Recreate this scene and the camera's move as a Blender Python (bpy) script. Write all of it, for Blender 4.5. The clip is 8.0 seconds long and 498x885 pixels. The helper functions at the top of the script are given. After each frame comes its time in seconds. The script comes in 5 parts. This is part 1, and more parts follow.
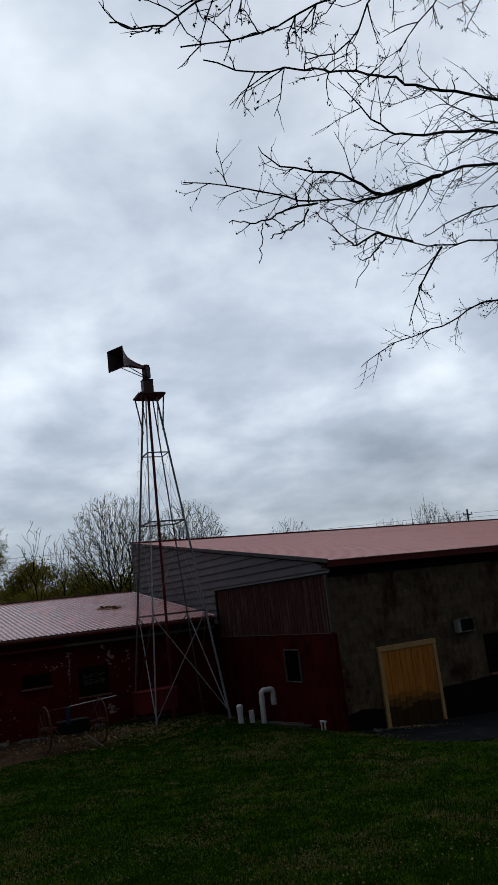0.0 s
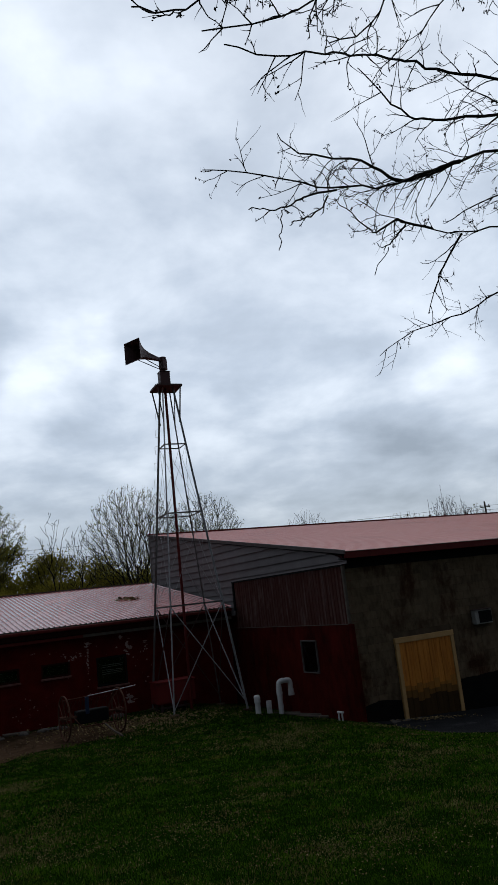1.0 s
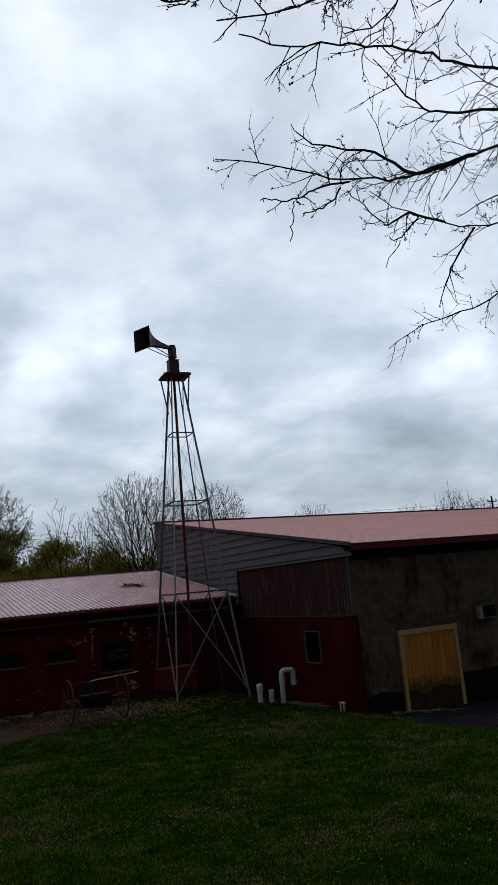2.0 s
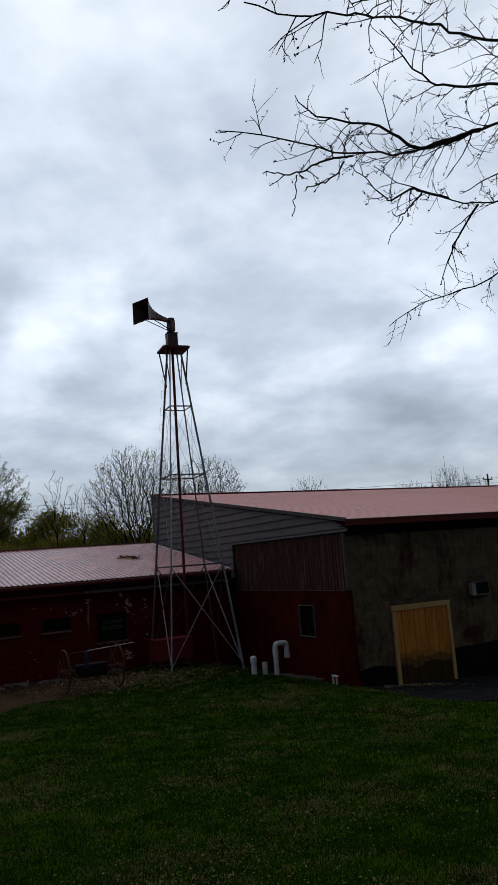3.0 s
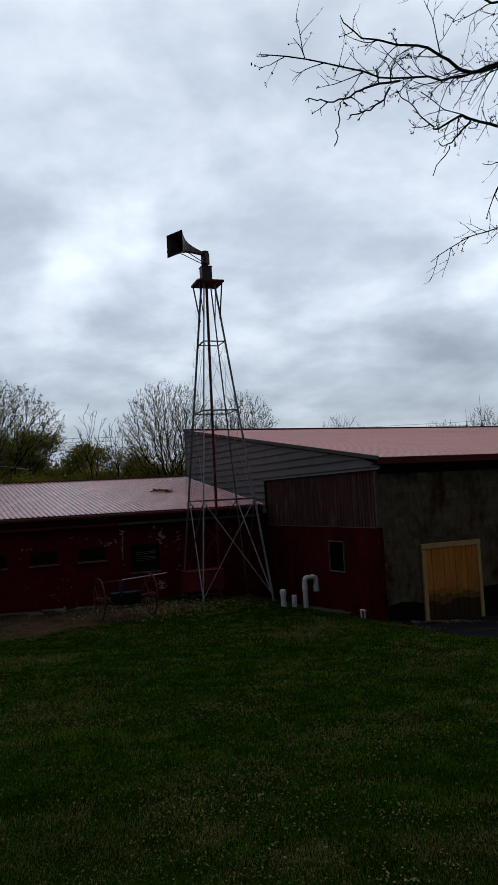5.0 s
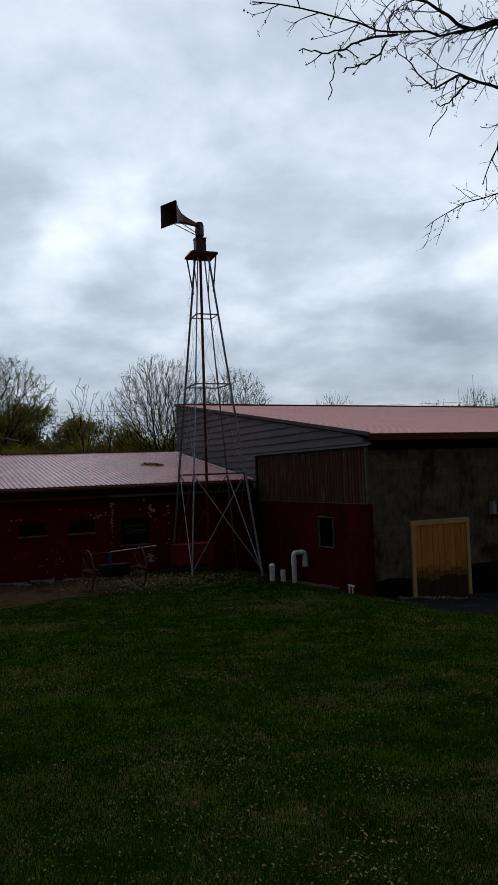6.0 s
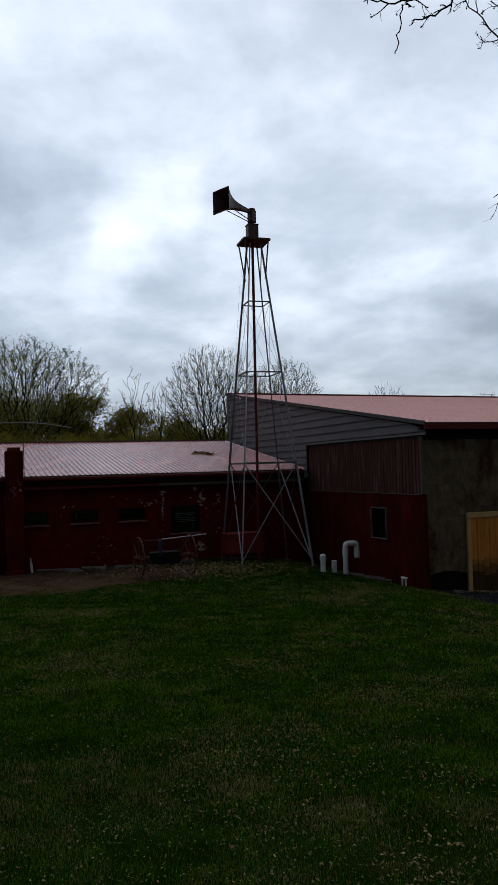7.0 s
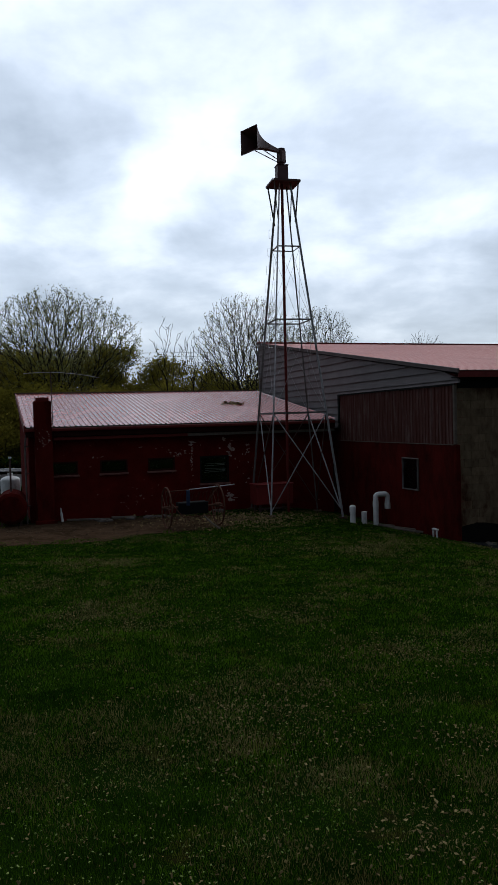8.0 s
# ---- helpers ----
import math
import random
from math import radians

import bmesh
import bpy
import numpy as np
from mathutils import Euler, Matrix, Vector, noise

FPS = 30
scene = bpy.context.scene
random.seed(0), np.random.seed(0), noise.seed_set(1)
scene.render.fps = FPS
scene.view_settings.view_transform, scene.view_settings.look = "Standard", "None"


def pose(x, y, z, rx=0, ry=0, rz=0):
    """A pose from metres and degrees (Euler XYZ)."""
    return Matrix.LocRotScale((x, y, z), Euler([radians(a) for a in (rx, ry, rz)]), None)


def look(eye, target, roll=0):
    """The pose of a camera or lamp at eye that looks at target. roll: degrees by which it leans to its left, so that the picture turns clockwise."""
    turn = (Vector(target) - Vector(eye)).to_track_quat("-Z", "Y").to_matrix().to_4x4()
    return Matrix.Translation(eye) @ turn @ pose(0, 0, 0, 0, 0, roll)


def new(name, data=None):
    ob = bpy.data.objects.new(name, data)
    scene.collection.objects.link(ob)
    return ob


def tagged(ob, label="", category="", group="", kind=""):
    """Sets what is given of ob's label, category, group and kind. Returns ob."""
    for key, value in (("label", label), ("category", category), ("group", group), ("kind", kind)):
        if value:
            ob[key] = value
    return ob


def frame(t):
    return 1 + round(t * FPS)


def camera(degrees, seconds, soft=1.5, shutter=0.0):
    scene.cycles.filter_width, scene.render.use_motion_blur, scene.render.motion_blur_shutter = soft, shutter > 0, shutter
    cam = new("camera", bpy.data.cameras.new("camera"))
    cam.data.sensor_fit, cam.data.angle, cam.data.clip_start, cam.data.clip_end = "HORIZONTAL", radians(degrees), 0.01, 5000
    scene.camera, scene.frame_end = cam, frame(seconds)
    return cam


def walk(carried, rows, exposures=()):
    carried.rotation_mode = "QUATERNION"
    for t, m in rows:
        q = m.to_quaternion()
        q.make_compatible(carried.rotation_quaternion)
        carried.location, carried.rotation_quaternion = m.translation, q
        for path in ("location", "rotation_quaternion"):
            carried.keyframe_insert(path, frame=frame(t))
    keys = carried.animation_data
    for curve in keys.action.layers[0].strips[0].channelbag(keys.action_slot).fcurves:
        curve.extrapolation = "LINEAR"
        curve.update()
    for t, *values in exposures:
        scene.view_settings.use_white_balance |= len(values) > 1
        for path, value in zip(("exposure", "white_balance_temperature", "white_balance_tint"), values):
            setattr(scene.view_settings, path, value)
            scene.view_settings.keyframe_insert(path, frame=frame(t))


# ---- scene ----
# ---------------------------------------------------------------- camera
cam = camera(37.39, 8.0, soft=1.2)
PATH = [
    (0, 0.000, 0.000, 2.950, 102.32, 6.44, -3.71),
    (0.5, -0.030, -0.018, 2.917, 102.35, 6.64, -3.06),
    (1, -0.032, 0.002, 2.915, 101.90, 6.29, -2.48),
    (1.5, -0.024, -0.010, 2.920, 101.52, 5.33, -2.75),
    (1.7, -0.025, -0.011, 2.920, 101.37, 5.41, -2.22),
    (2.8, -0.034, -0.019, 2.932, 99.73, 4.27, -2.44),
    (3, -0.034, -0.018, 2.932, 99.09, 4.21, -2.48),
    (3.5, -0.047, -0.036, 2.934, 97.79, 4.22, -2.65),
    (4, -0.049, -0.040, 2.935, 95.95, 3.98, -3.43),
    (4.5, -0.059, -0.036, 2.951, 94.99, 3.59, -1.28),
    (4.7, -0.062, -0.034, 2.953, 94.75, 3.41, -0.70),
    (5.8, -0.036, 0.052, 2.872, 92.74, 2.33, 0.69),
    (6, -0.021, 0.067, 2.844, 92.523, 2.088, -0.727),
    (6.5, 0.006, 0.110, 2.838, 92.439, 1.602, -0.065),
    (7, -0.069, 0.291, 2.763, 92.008, 1.527, 3.121),
    (7.5, -0.030, 0.424, 2.733, 90.662, 2.369, 5.215),
    (8, 0.116, 0.618, 2.713, 88.312, 1.592, 5.946),
]
walk(cam, [(t, pose(x, y, z, rx, ry, rz)) for t, x, y, z, rx, ry, rz in PATH],
     exposures=[(0.0, -0.26), (1.0, -0.12), (1.5, -0.11), (4.0, -0.13), (6.0, -0.12), (7.0, 0.0), (7.5, 0.12), (8.0, 0.20)])

# ---------------------------------------------------------------- world and light
SUN_AZ, SUN_EL = 18.0, 48.0


def make_world():
    w = bpy.data.worlds.new("overcast")
    scene.world = w
    w.use_nodes = True
    nt = w.node_tree
    N, L = nt.nodes, nt.links
    N.clear()
    out, bg = N.new("ShaderNodeOutputWorld"), N.new("ShaderNodeBackground")
    tc, sep = N.new("ShaderNodeTexCoord"), N.new("ShaderNodeSeparateXYZ")
    L.new(tc.outputs["Generated"], sep.inputs[0])

    def m(op, a, b=None, c=None):
        n = N.new("ShaderNodeMath")
        n.operation = op
        for i, v in enumerate((a, b, c)):
            if v is None:
                continue
            if isinstance(v, (int, float)):
                n.inputs[i].default_value = v
            else:
                L.new(v, n.inputs[i])
        return n.outputs[0]

    X, Y, Z = sep.outputs
    zc = m("ADD", m("MAXIMUM", Z, 0.0), 0.30)
    px, py = m("DIVIDE", X, zc), m("DIVIDE", Y, zc)
    com = N.new("ShaderNodeCombineXYZ")
    L.new(px, com.inputs[0]), L.new(py, com.inputs[1])

    def cloud(scale, detail, off, rough, dist):
        mp = N.new("ShaderNodeMapping")
        mp.inputs["Location"].default_value = off
        L.new(com.outputs[0], mp.inputs[0])
        n = N.new("ShaderNodeTexNoise")
        n.inputs["Scale"].default_value, n.inputs["Detail"].default_value = scale, detail
        n.inputs["Roughness"].default_value, n.inputs["Distortion"].default_value = rough, dist
        L.new(mp.outputs[0], n.inputs["Vector"])
        return n.outputs[0]

    big = cloud(1.0, 3.0, (3.1, 0.4, 0.0), 0.5, 0.1)
    mid = cloud(3.0, 6.0, (0.35, 5.2, 0.0), 0.55, 0.12)
    # layered banks with their contrast spread about the middle grey
    dens = m("ADD", m("MULTIPLY", big, 0.50), m("MULTIPLY", mid, 0.66))
    dens = m("SUBTRACT", dens, 0.068)
    # broad bright and dark cloud banks, their edges broken by noise
    wn = N.new("ShaderNodeTexNoise")
    wn.inputs["Scale"].default_value, wn.inputs["Detail"].default_value = 5.0, 4.0
    L.new(tc.outputs["Generated"], wn.inputs["Vector"])
    wv = N.new("ShaderNodeVectorMath")
    wv.operation = "MULTIPLY_ADD"
    wv.inputs[1].default_value, wv.inputs[2].default_value = (0.34, 0.34, 0.22), (-0.17, -0.17, -0.11)
    L.new(wn.outputs["Color"], wv.inputs[0])
    wa = N.new("ShaderNodeVectorMath")
    wa.operation = "ADD"
    L.new(wv.outputs[0], wa.inputs[0])
    L.new(tc.outputs["Generated"], wa.inputs[1])
    wd = N.new("ShaderNodeVectorMath")
    wd.operation = "NORMALIZE"
    L.new(wa.outputs[0], wd.inputs[0])
    for way, wide, amount in (((-0.18, 0.815, 0.556), 17, 0.13), ((-0.19, 0.915, 0.350), 7, 0.085), ((-0.215, 0.935, 0.29), 5, 0.06), ((0.045, 0.965, 0.24), 5, 0.045), ((0.345, 0.918, 0.195), 5, 0.07), ((-0.265, 0.900, 0.345), 6, 0.06), ((-0.02, 0.955, 0.295), 5, 0.02),
                              ((0.25, 0.953, 0.165), 7, -0.04), ((0.215, 0.957, 0.19), 4, -0.03), ((0.03, 0.77, 0.637), 12, -0.03), ((-0.15, 0.965, 0.20), 5, -0.035), ((0.0, 0.98, 0.16), 6, -0.02), ((0.36, 0.82, 0.45), 14, -0.02)):
        dp = N.new("ShaderNodeVectorMath")
        dp.operation = "DOT_PRODUCT"
        dp.inputs[1].default_value = Vector(way).normalized()
        L.new(wd.outputs[0], dp.inputs[0])
        mr = N.new("ShaderNodeMapRange")
        mr.interpolation_type = "SMOOTHSTEP"
        mr.inputs[1].default_value, mr.inputs[2].default_value = math.cos(radians(wide)), 1.0
        mr.inputs[3].default_value, mr.inputs[4].default_value = 0.0, amount
        L.new(dp.outputs["Value"], mr.inputs[0])
        dens = m("ADD", dens, mr.outputs[0])
    ramp = N.new("ShaderNodeValToRGB")
    e = ramp.color_ramp.elements
    e[0].position, e[0].color = 0.30, (0.31, 0.37, 0.45, 1)
    e[1].position, e[1].color = 0.72, (0.90, 0.98, 1.08, 1)
    k = e.new(0.49)
    k.color = (0.51, 0.59, 0.70, 1)
    L.new(dens, ramp.inputs[0])
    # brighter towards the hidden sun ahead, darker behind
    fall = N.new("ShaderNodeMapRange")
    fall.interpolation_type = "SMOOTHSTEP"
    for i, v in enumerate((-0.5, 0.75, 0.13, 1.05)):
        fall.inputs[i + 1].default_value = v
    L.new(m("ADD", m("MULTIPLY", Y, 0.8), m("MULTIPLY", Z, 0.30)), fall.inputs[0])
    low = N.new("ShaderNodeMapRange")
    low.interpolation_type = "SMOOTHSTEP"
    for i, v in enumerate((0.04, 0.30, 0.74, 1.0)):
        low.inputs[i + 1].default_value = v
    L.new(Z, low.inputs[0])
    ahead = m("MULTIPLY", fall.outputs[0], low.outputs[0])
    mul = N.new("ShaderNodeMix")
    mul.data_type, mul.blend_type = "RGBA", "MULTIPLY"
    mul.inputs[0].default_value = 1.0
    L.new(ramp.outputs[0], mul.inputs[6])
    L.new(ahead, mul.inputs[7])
    sky = N.new("ShaderNodeTexSky")
    sky.sky_type, sky.sun_disc = "NISHITA", False
    sky.sun_elevation, sky.sun_rotation = radians(SUN_EL), radians(SUN_AZ)
    sk = N.new("ShaderNodeMix")
    sk.data_type, sk.blend_type = "RGBA", "ADD"
    sk.inputs[0].default_value = 0.012
    L.new(mul.outputs[2], sk.inputs[6])
    L.new(sky.outputs[0], sk.inputs[7])
    L.new(sk.outputs[2], bg.inputs[0])
    bg.inputs[1].default_value = 1.03
    L.new(bg.outputs[0], out.inputs[0])


make_world()
sun = new("sun", bpy.data.lights.new("sun", "SUN"))
sun.data.energy, sun.data.angle, sun.data.color = 0.5, radians(40), (1.0, 0.97, 0.92)
sun.matrix_world = look((0, 0, 60), (-40 * math.sin(radians(SUN_AZ)), -40 * math.cos(radians(SUN_AZ)), 60 - 40 * math.tan(radians(SUN_EL))))


# ---------------------------------------------------------------- materials
def surf(name, c1, c2, scale=6.0, rough=0.8, bump=0.3, metal=0.0, stretch=(1, 1, 1), c3=None, scale3=1.0, cut3=(0.55, 0.7), fine=80.0, jitter=0.0, spec=0.4, leafy=0.0, island=0.0):
    """Two tones by noise, a third as larger stains, fine grain in the relief; jitter: tone from piece to piece."""
    mt = bpy.data.materials.new(name)
    mt.use_nodes = True
    nt = mt.node_tree
    N, L = nt.nodes, nt.links
    b = N["Principled BSDF"]
    geo, mp = N.new("ShaderNodeNewGeometry"), N.new("ShaderNodeMapping")
    mp.inputs["Scale"].default_value = stretch
    L.new(geo.outputs["Position"], mp.inputs[0])
    n1 = N.new("ShaderNodeTexNoise")
    n1.inputs["Scale"].default_value, n1.inputs["Detail"].default_value, n1.inputs["Roughness"].default_value = scale, 6, 0.65
    L.new(mp.outputs[0], n1.inputs["Vector"])
    r1 = N.new("ShaderNodeMapRange")
    r1.inputs[1].default_value, r1.inputs[2].default_value = 0.3, 0.7
    L.new(n1.outputs[0], r1.inputs[0])
    mix = N.new("ShaderNodeMix")
    mix.data_type = "RGBA"
    L.new(r1.outputs[0], mix.inputs[0])
    mix.inputs[6].default_value, mix.inputs[7].default_value = (*c1, 1), (*c2, 1)
    col = mix.outputs[2]
    if c3:
        n3 = N.new("ShaderNodeTexNoise")
        n3.inputs["Scale"].default_value, n3.inputs["Detail"].default_value, n3.inputs["Roughness"].default_value = scale3, 8, 0.7
        L.new(mp.outputs[0], n3.inputs["Vector"])
        r3 = N.new("ShaderNodeMapRange")
        r3.inputs[1].default_value, r3.inputs[2].default_value = cut3
        L.new(n3.outputs[0], r3.inputs[0])
        mx = N.new("ShaderNodeMix")
        mx.data_type = "RGBA"
        L.new(r3.outputs[0], mx.inputs[0])
        L.new(col, mx.inputs[6])
        mx.inputs[7].default_value = (*c3, 1)
        col = mx.outputs[2]
    if jitter:
        oi, hs = N.new("ShaderNodeObjectInfo"), N.new("ShaderNodeHueSaturation")
        rj = N.new("ShaderNodeMapRange")
        rj.inputs[3].default_value, rj.inputs[4].default_value = 1 - jitter, 1 + jitter
        L.new(oi.outputs["Random"], rj.inputs[0])
        L.new(rj.outputs[0], hs.inputs["Value"])
        L.new(col, hs.inputs["Color"])
        col = hs.outputs[0]
    if island:
        hi, ri = N.new("ShaderNodeHueSaturation"), N.new("ShaderNodeMapRange")
        ri.inputs[3].default_value, ri.inputs[4].default_value = 1 - island, 1 + island
        L.new(geo.outputs["Random Per Island"], ri.inputs[0])
        L.new(ri.outputs[0], hi.inputs["Value"])
        L.new(col, hi.inputs["Color"])
        col = hi.outputs[0]
    L.new(col, b.inputs["Base Color"])
    b.inputs["Roughness"].default_value, b.inputs["Metallic"].default_value = rough, metal
    b.inputs["Specular IOR Level"].default_value = spec
    if bump:
        nf, bp = N.new("ShaderNodeTexNoise"), N.new("ShaderNodeBump")
        nf.inputs["Scale"].default_value, nf.inputs["Detail"].default_value = fine, 4
        L.new(mp.outputs[0], nf.inputs["Vector"])
        bp.inputs["Strength"].default_value, bp.inputs["Distance"].default_value = bump, 0.01
        L.new(nf.outputs[0], bp.inputs["Height"])
        L.new(bp.outputs[0], b.inputs["Normal"])
    if leafy:
        tr, ms = N.new("ShaderNodeBsdfTranslucent"), N.new("ShaderNodeMixShader")
        ms.inputs[0].default_value = leafy
        L.new(col, tr.inputs[0])
        L.new(b.outputs[0], ms.inputs[1])
        L.new(tr.outputs[0], ms.inputs[2])
        L.new(ms.outputs[0], N["Material Output"].inputs[0])
    return mt


M_GRASS_SOIL = surf("lawn soil", (0.003, 0.008, 0.001), (0.007, 0.018, 0.002), 1.5, 1.0, 0.5, c3=(0.022, 0.016, 0.006), scale3=2.2, cut3=(0.60, 0.74), spec=0.0)
M_BLADE = surf("grass blade", (0.004, 0.021, 0.001), (0.054, 0.116, 0.006), 2.3, 1.0, 0, c3=(0.115, 0.100, 0.022), scale3=2.2, cut3=(0.58, 0.74), spec=0.0, leafy=0.35, island=0.85)
M_DIRT = surf("bare dirt", (0.034, 0.020, 0.012), (0.070, 0.043, 0.026), 4.0, 1.0, 0.8, c3=(0.026, 0.016, 0.009), scale3=1.3, cut3=(0.48, 0.62), spec=0.0)
M_DRYGRASS = surf("straw blade", (0.085, 0.072, 0.022), (0.21, 0.175, 0.070), 3.0, 1.0, 0, spec=0.0, leafy=0.3, island=0.4)
M_LEAFDRY = surf("dry leaf", (0.065, 0.042, 0.018), (0.33, 0.245, 0.120), 9.0, 0.9, 0, spec=0.02, island=0.5)
# clover green made paler: the light the leaves catch is in the colour
M_CLOVERLIT = surf("clover leaf with painted highlight", (0.09, 0.15, 0.03), (0.26, 0.30, 0.11), 30.0, 0.9, 0, spec=0.05, island=0.4)
M_ASPHALT = surf("asphalt", (0.008, 0.008, 0.009), (0.016, 0.016, 0.017), 2.5, 0.95, 0.6, c3=(0.055, 0.055, 0.056), scale3=0.7, cut3=(0.56, 0.7), spec=0.03)
M_RED = surf("old red paint", (0.050, 0.004, 0.003), (0.085, 0.008, 0.006), 4.0, 0.9, 0.3, stretch=(1, 1, 0.5), c3=(0.024, 0.003, 0.002), scale3=1.4, cut3=(0.46, 0.66), spec=0.02)
M_REDPEEL = surf("peeling red paint", (0.058, 0.004, 0.003), (0.105, 0.008, 0.006), 2.2, 0.9, 0.3, c3=(0.30, 0.165, 0.135), scale3=5.5, cut3=(0.655, 0.69), spec=0.02)
M_FOOTBLACK = surf("wall foot black", (0.004, 0.0035, 0.003), (0.008, 0.007, 0.006), 5.0, 0.9, 0.4, c3=(0.02, 0.017, 0.014), scale3=2.0, cut3=(0.64, 0.74), spec=0.05)
# three ever darker pine tones for the lower stretches of the door boards
M_WOODDARK3 = surf("pine three steps darker", (0.030, 0.017, 0.007), (0.055, 0.030, 0.011), 3.0, 0.85, 0.2, stretch=(6, 6, 0.5), c3=(0.014, 0.009, 0.005), scale3=1.5, jitter=0.1, spec=0.05)
M_WOODDARK1 = surf("pine one step darker", (0.25, 0.10, 0.018), (0.36, 0.15, 0.028), 3.0, 0.8, 0.2, stretch=(6, 6, 0.5), c3=(0.11, 0.045, 0.010), scale3=2.0, jitter=0.1, spec=0.1)
M_WOODMID = surf("pine two steps darker", (0.11, 0.050, 0.012), (0.18, 0.085, 0.020), 3.0, 0.8, 0.2, stretch=(6, 6, 0.5), c3=(0.06, 0.03, 0.01), scale3=1.5, jitter=0.1, spec=0.1)
M_REDDARK = surf("dark red trim", (0.085, 0.008, 0.007), (0.12, 0.013, 0.011), 6.0, 0.6, 0.2, spec=0.15)
M_REDBOX = surf("red tank paint", (0.13, 0.010, 0.010), (0.17, 0.015, 0.014), 4.0, 0.7, 0.1, c3=(0.07, 0.012, 0.010), scale3=3.0, spec=0.2)
M_ROOF = surf("red steel roof", (0.36, 0.078, 0.066), (0.42, 0.105, 0.090), 1.2, 0.5, 0.05, c3=(0.29, 0.062, 0.055), scale3=0.5, spec=0.22)
M_ROOFLOW = surf("glossy red steel roof", (0.30, 0.058, 0.052), (0.37, 0.090, 0.084), 1.6, 0.22, 0.04, stretch=(1, 0.25, 1), c3=(0.46, 0.17, 0.16), scale3=1.0, cut3=(0.50, 0.72), spec=0.32)
M_RIDGE = surf("brown weathered ridge cap", (0.045, 0.030, 0.020), (0.075, 0.052, 0.035), 3.0, 0.85, 0.2, spec=0.1)
M_RAKE = surf("dull grey edge trim", (0.075, 0.060, 0.058), (0.11, 0.088, 0.084), 4.0, 0.7, 0.1, spec=0.1)
M_SIDING = surf("grey vinyl siding", (0.125, 0.108, 0.109), (0.158, 0.138, 0.139), 2.0, 0.75, 0.1, c3=(0.12, 0.105, 0.10), scale3=0.8, jitter=0.06, spec=0.1)
M_METALPANEL = surf("weathered sheet wall", (0.060, 0.016, 0.012), (0.085, 0.036, 0.030), 3.0, 0.8, 0.15, stretch=(1, 2.2, 0.25), c3=(0.15, 0.105, 0.095), scale3=3.0, cut3=(0.52, 0.75), spec=0.08)
M_CONCRETE = surf("concrete block", (0.070, 0.046, 0.027), (0.145, 0.106, 0.068), 4.5, 0.95, 0.6, stretch=(1.5, 1.5, 0.8), c3=(0.042, 0.017, 0.009), scale3=0.8, cut3=(0.50, 0.62), jitter=0.17, spec=0.03)
M_MORTAR = surf("mortar", (0.055, 0.038, 0.024), (0.095, 0.070, 0.046), 3.0, 0.95, 0.5, stretch=(1.3, 1.3, 0.45), c3=(0.030, 0.015, 0.009), scale3=0.9, cut3=(0.50, 0.64), spec=0.03)
M_WOODNEW = surf("yellow pine boards", (0.40, 0.130, 0.018), (0.53, 0.200, 0.034), 3.0, 0.75, 0.2, stretch=(6, 6, 0.5), c3=(0.27, 0.085, 0.013), scale3=2.5, cut3=(0.5, 0.68), jitter=0.10, spec=0.1)
M_WOODTRIM = surf("pale pine trim", (0.36, 0.205, 0.078), (0.48, 0.29, 0.12), 4.0, 0.7, 0.2, spec=0.2)
M_WOODOLD = surf("grey old timber", (0.075, 0.060, 0.048), (0.13, 0.105, 0.088), 7.0, 0.9, 0.5, spec=0.1)
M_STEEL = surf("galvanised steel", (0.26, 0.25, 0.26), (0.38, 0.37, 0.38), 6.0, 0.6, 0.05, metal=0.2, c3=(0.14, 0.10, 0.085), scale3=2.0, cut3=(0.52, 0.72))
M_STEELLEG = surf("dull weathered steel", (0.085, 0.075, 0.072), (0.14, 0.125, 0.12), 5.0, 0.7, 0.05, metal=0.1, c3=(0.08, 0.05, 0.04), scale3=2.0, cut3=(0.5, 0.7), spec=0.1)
# near-black red for the slot window frames and the low fascia
M_SLOT = surf("near-black red timber", (0.020, 0.005, 0.004), (0.032, 0.008, 0.006), 6.0, 0.9, 0.2, spec=0.05)
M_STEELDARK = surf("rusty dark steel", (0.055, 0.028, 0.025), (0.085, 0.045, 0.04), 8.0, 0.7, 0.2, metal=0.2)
M_SIREN = surf("maroon siren paint", (0.05, 0.018, 0.02), (0.08, 0.03, 0.03), 5.0, 0.6, 0.1)
# black of truly dark parts, and of shade put into the colour
M_BLACK = surf("black for parts and painted shade", (0.005, 0.005, 0.005), (0.008, 0.007, 0.007), 5.0, 0.9, 0, spec=0.1)
M_PVC = surf("white plastic pipe", (0.55, 0.53, 0.52), (0.66, 0.64, 0.63), 5.0, 0.45, 0.05, c3=(0.4, 0.37, 0.35), scale3=3.0)
M_WHITE = surf("white paint", (0.55, 0.55, 0.54), (0.68, 0.68, 0.67), 8.0, 0.6, 0.1, c3=(0.35, 0.33, 0.3), scale3=5.0)
M_CASING = surf("grimy white casing", (0.22, 0.21, 0.19), (0.32, 0.31, 0.29), 8.0, 0.7, 0.1, c3=(0.12, 0.11, 0.10), scale3=4.0, spec=0.1)
M_PEEL = surf("pale bare plaster", (0.20, 0.12, 0.105), (0.46, 0.36, 0.33), 16.0, 0.9, 0.4)
M_BARK = surf("dark bark", (0.022, 0.018, 0.016), (0.045, 0.037, 0.032), 14.0, 0.9, 0.6, spec=0.1)
M_BARKFAR = surf("grey bark", (0.014, 0.012, 0.011), (0.032, 0.027, 0.024), 3.0, 0.95, 0.3, spec=0.05)
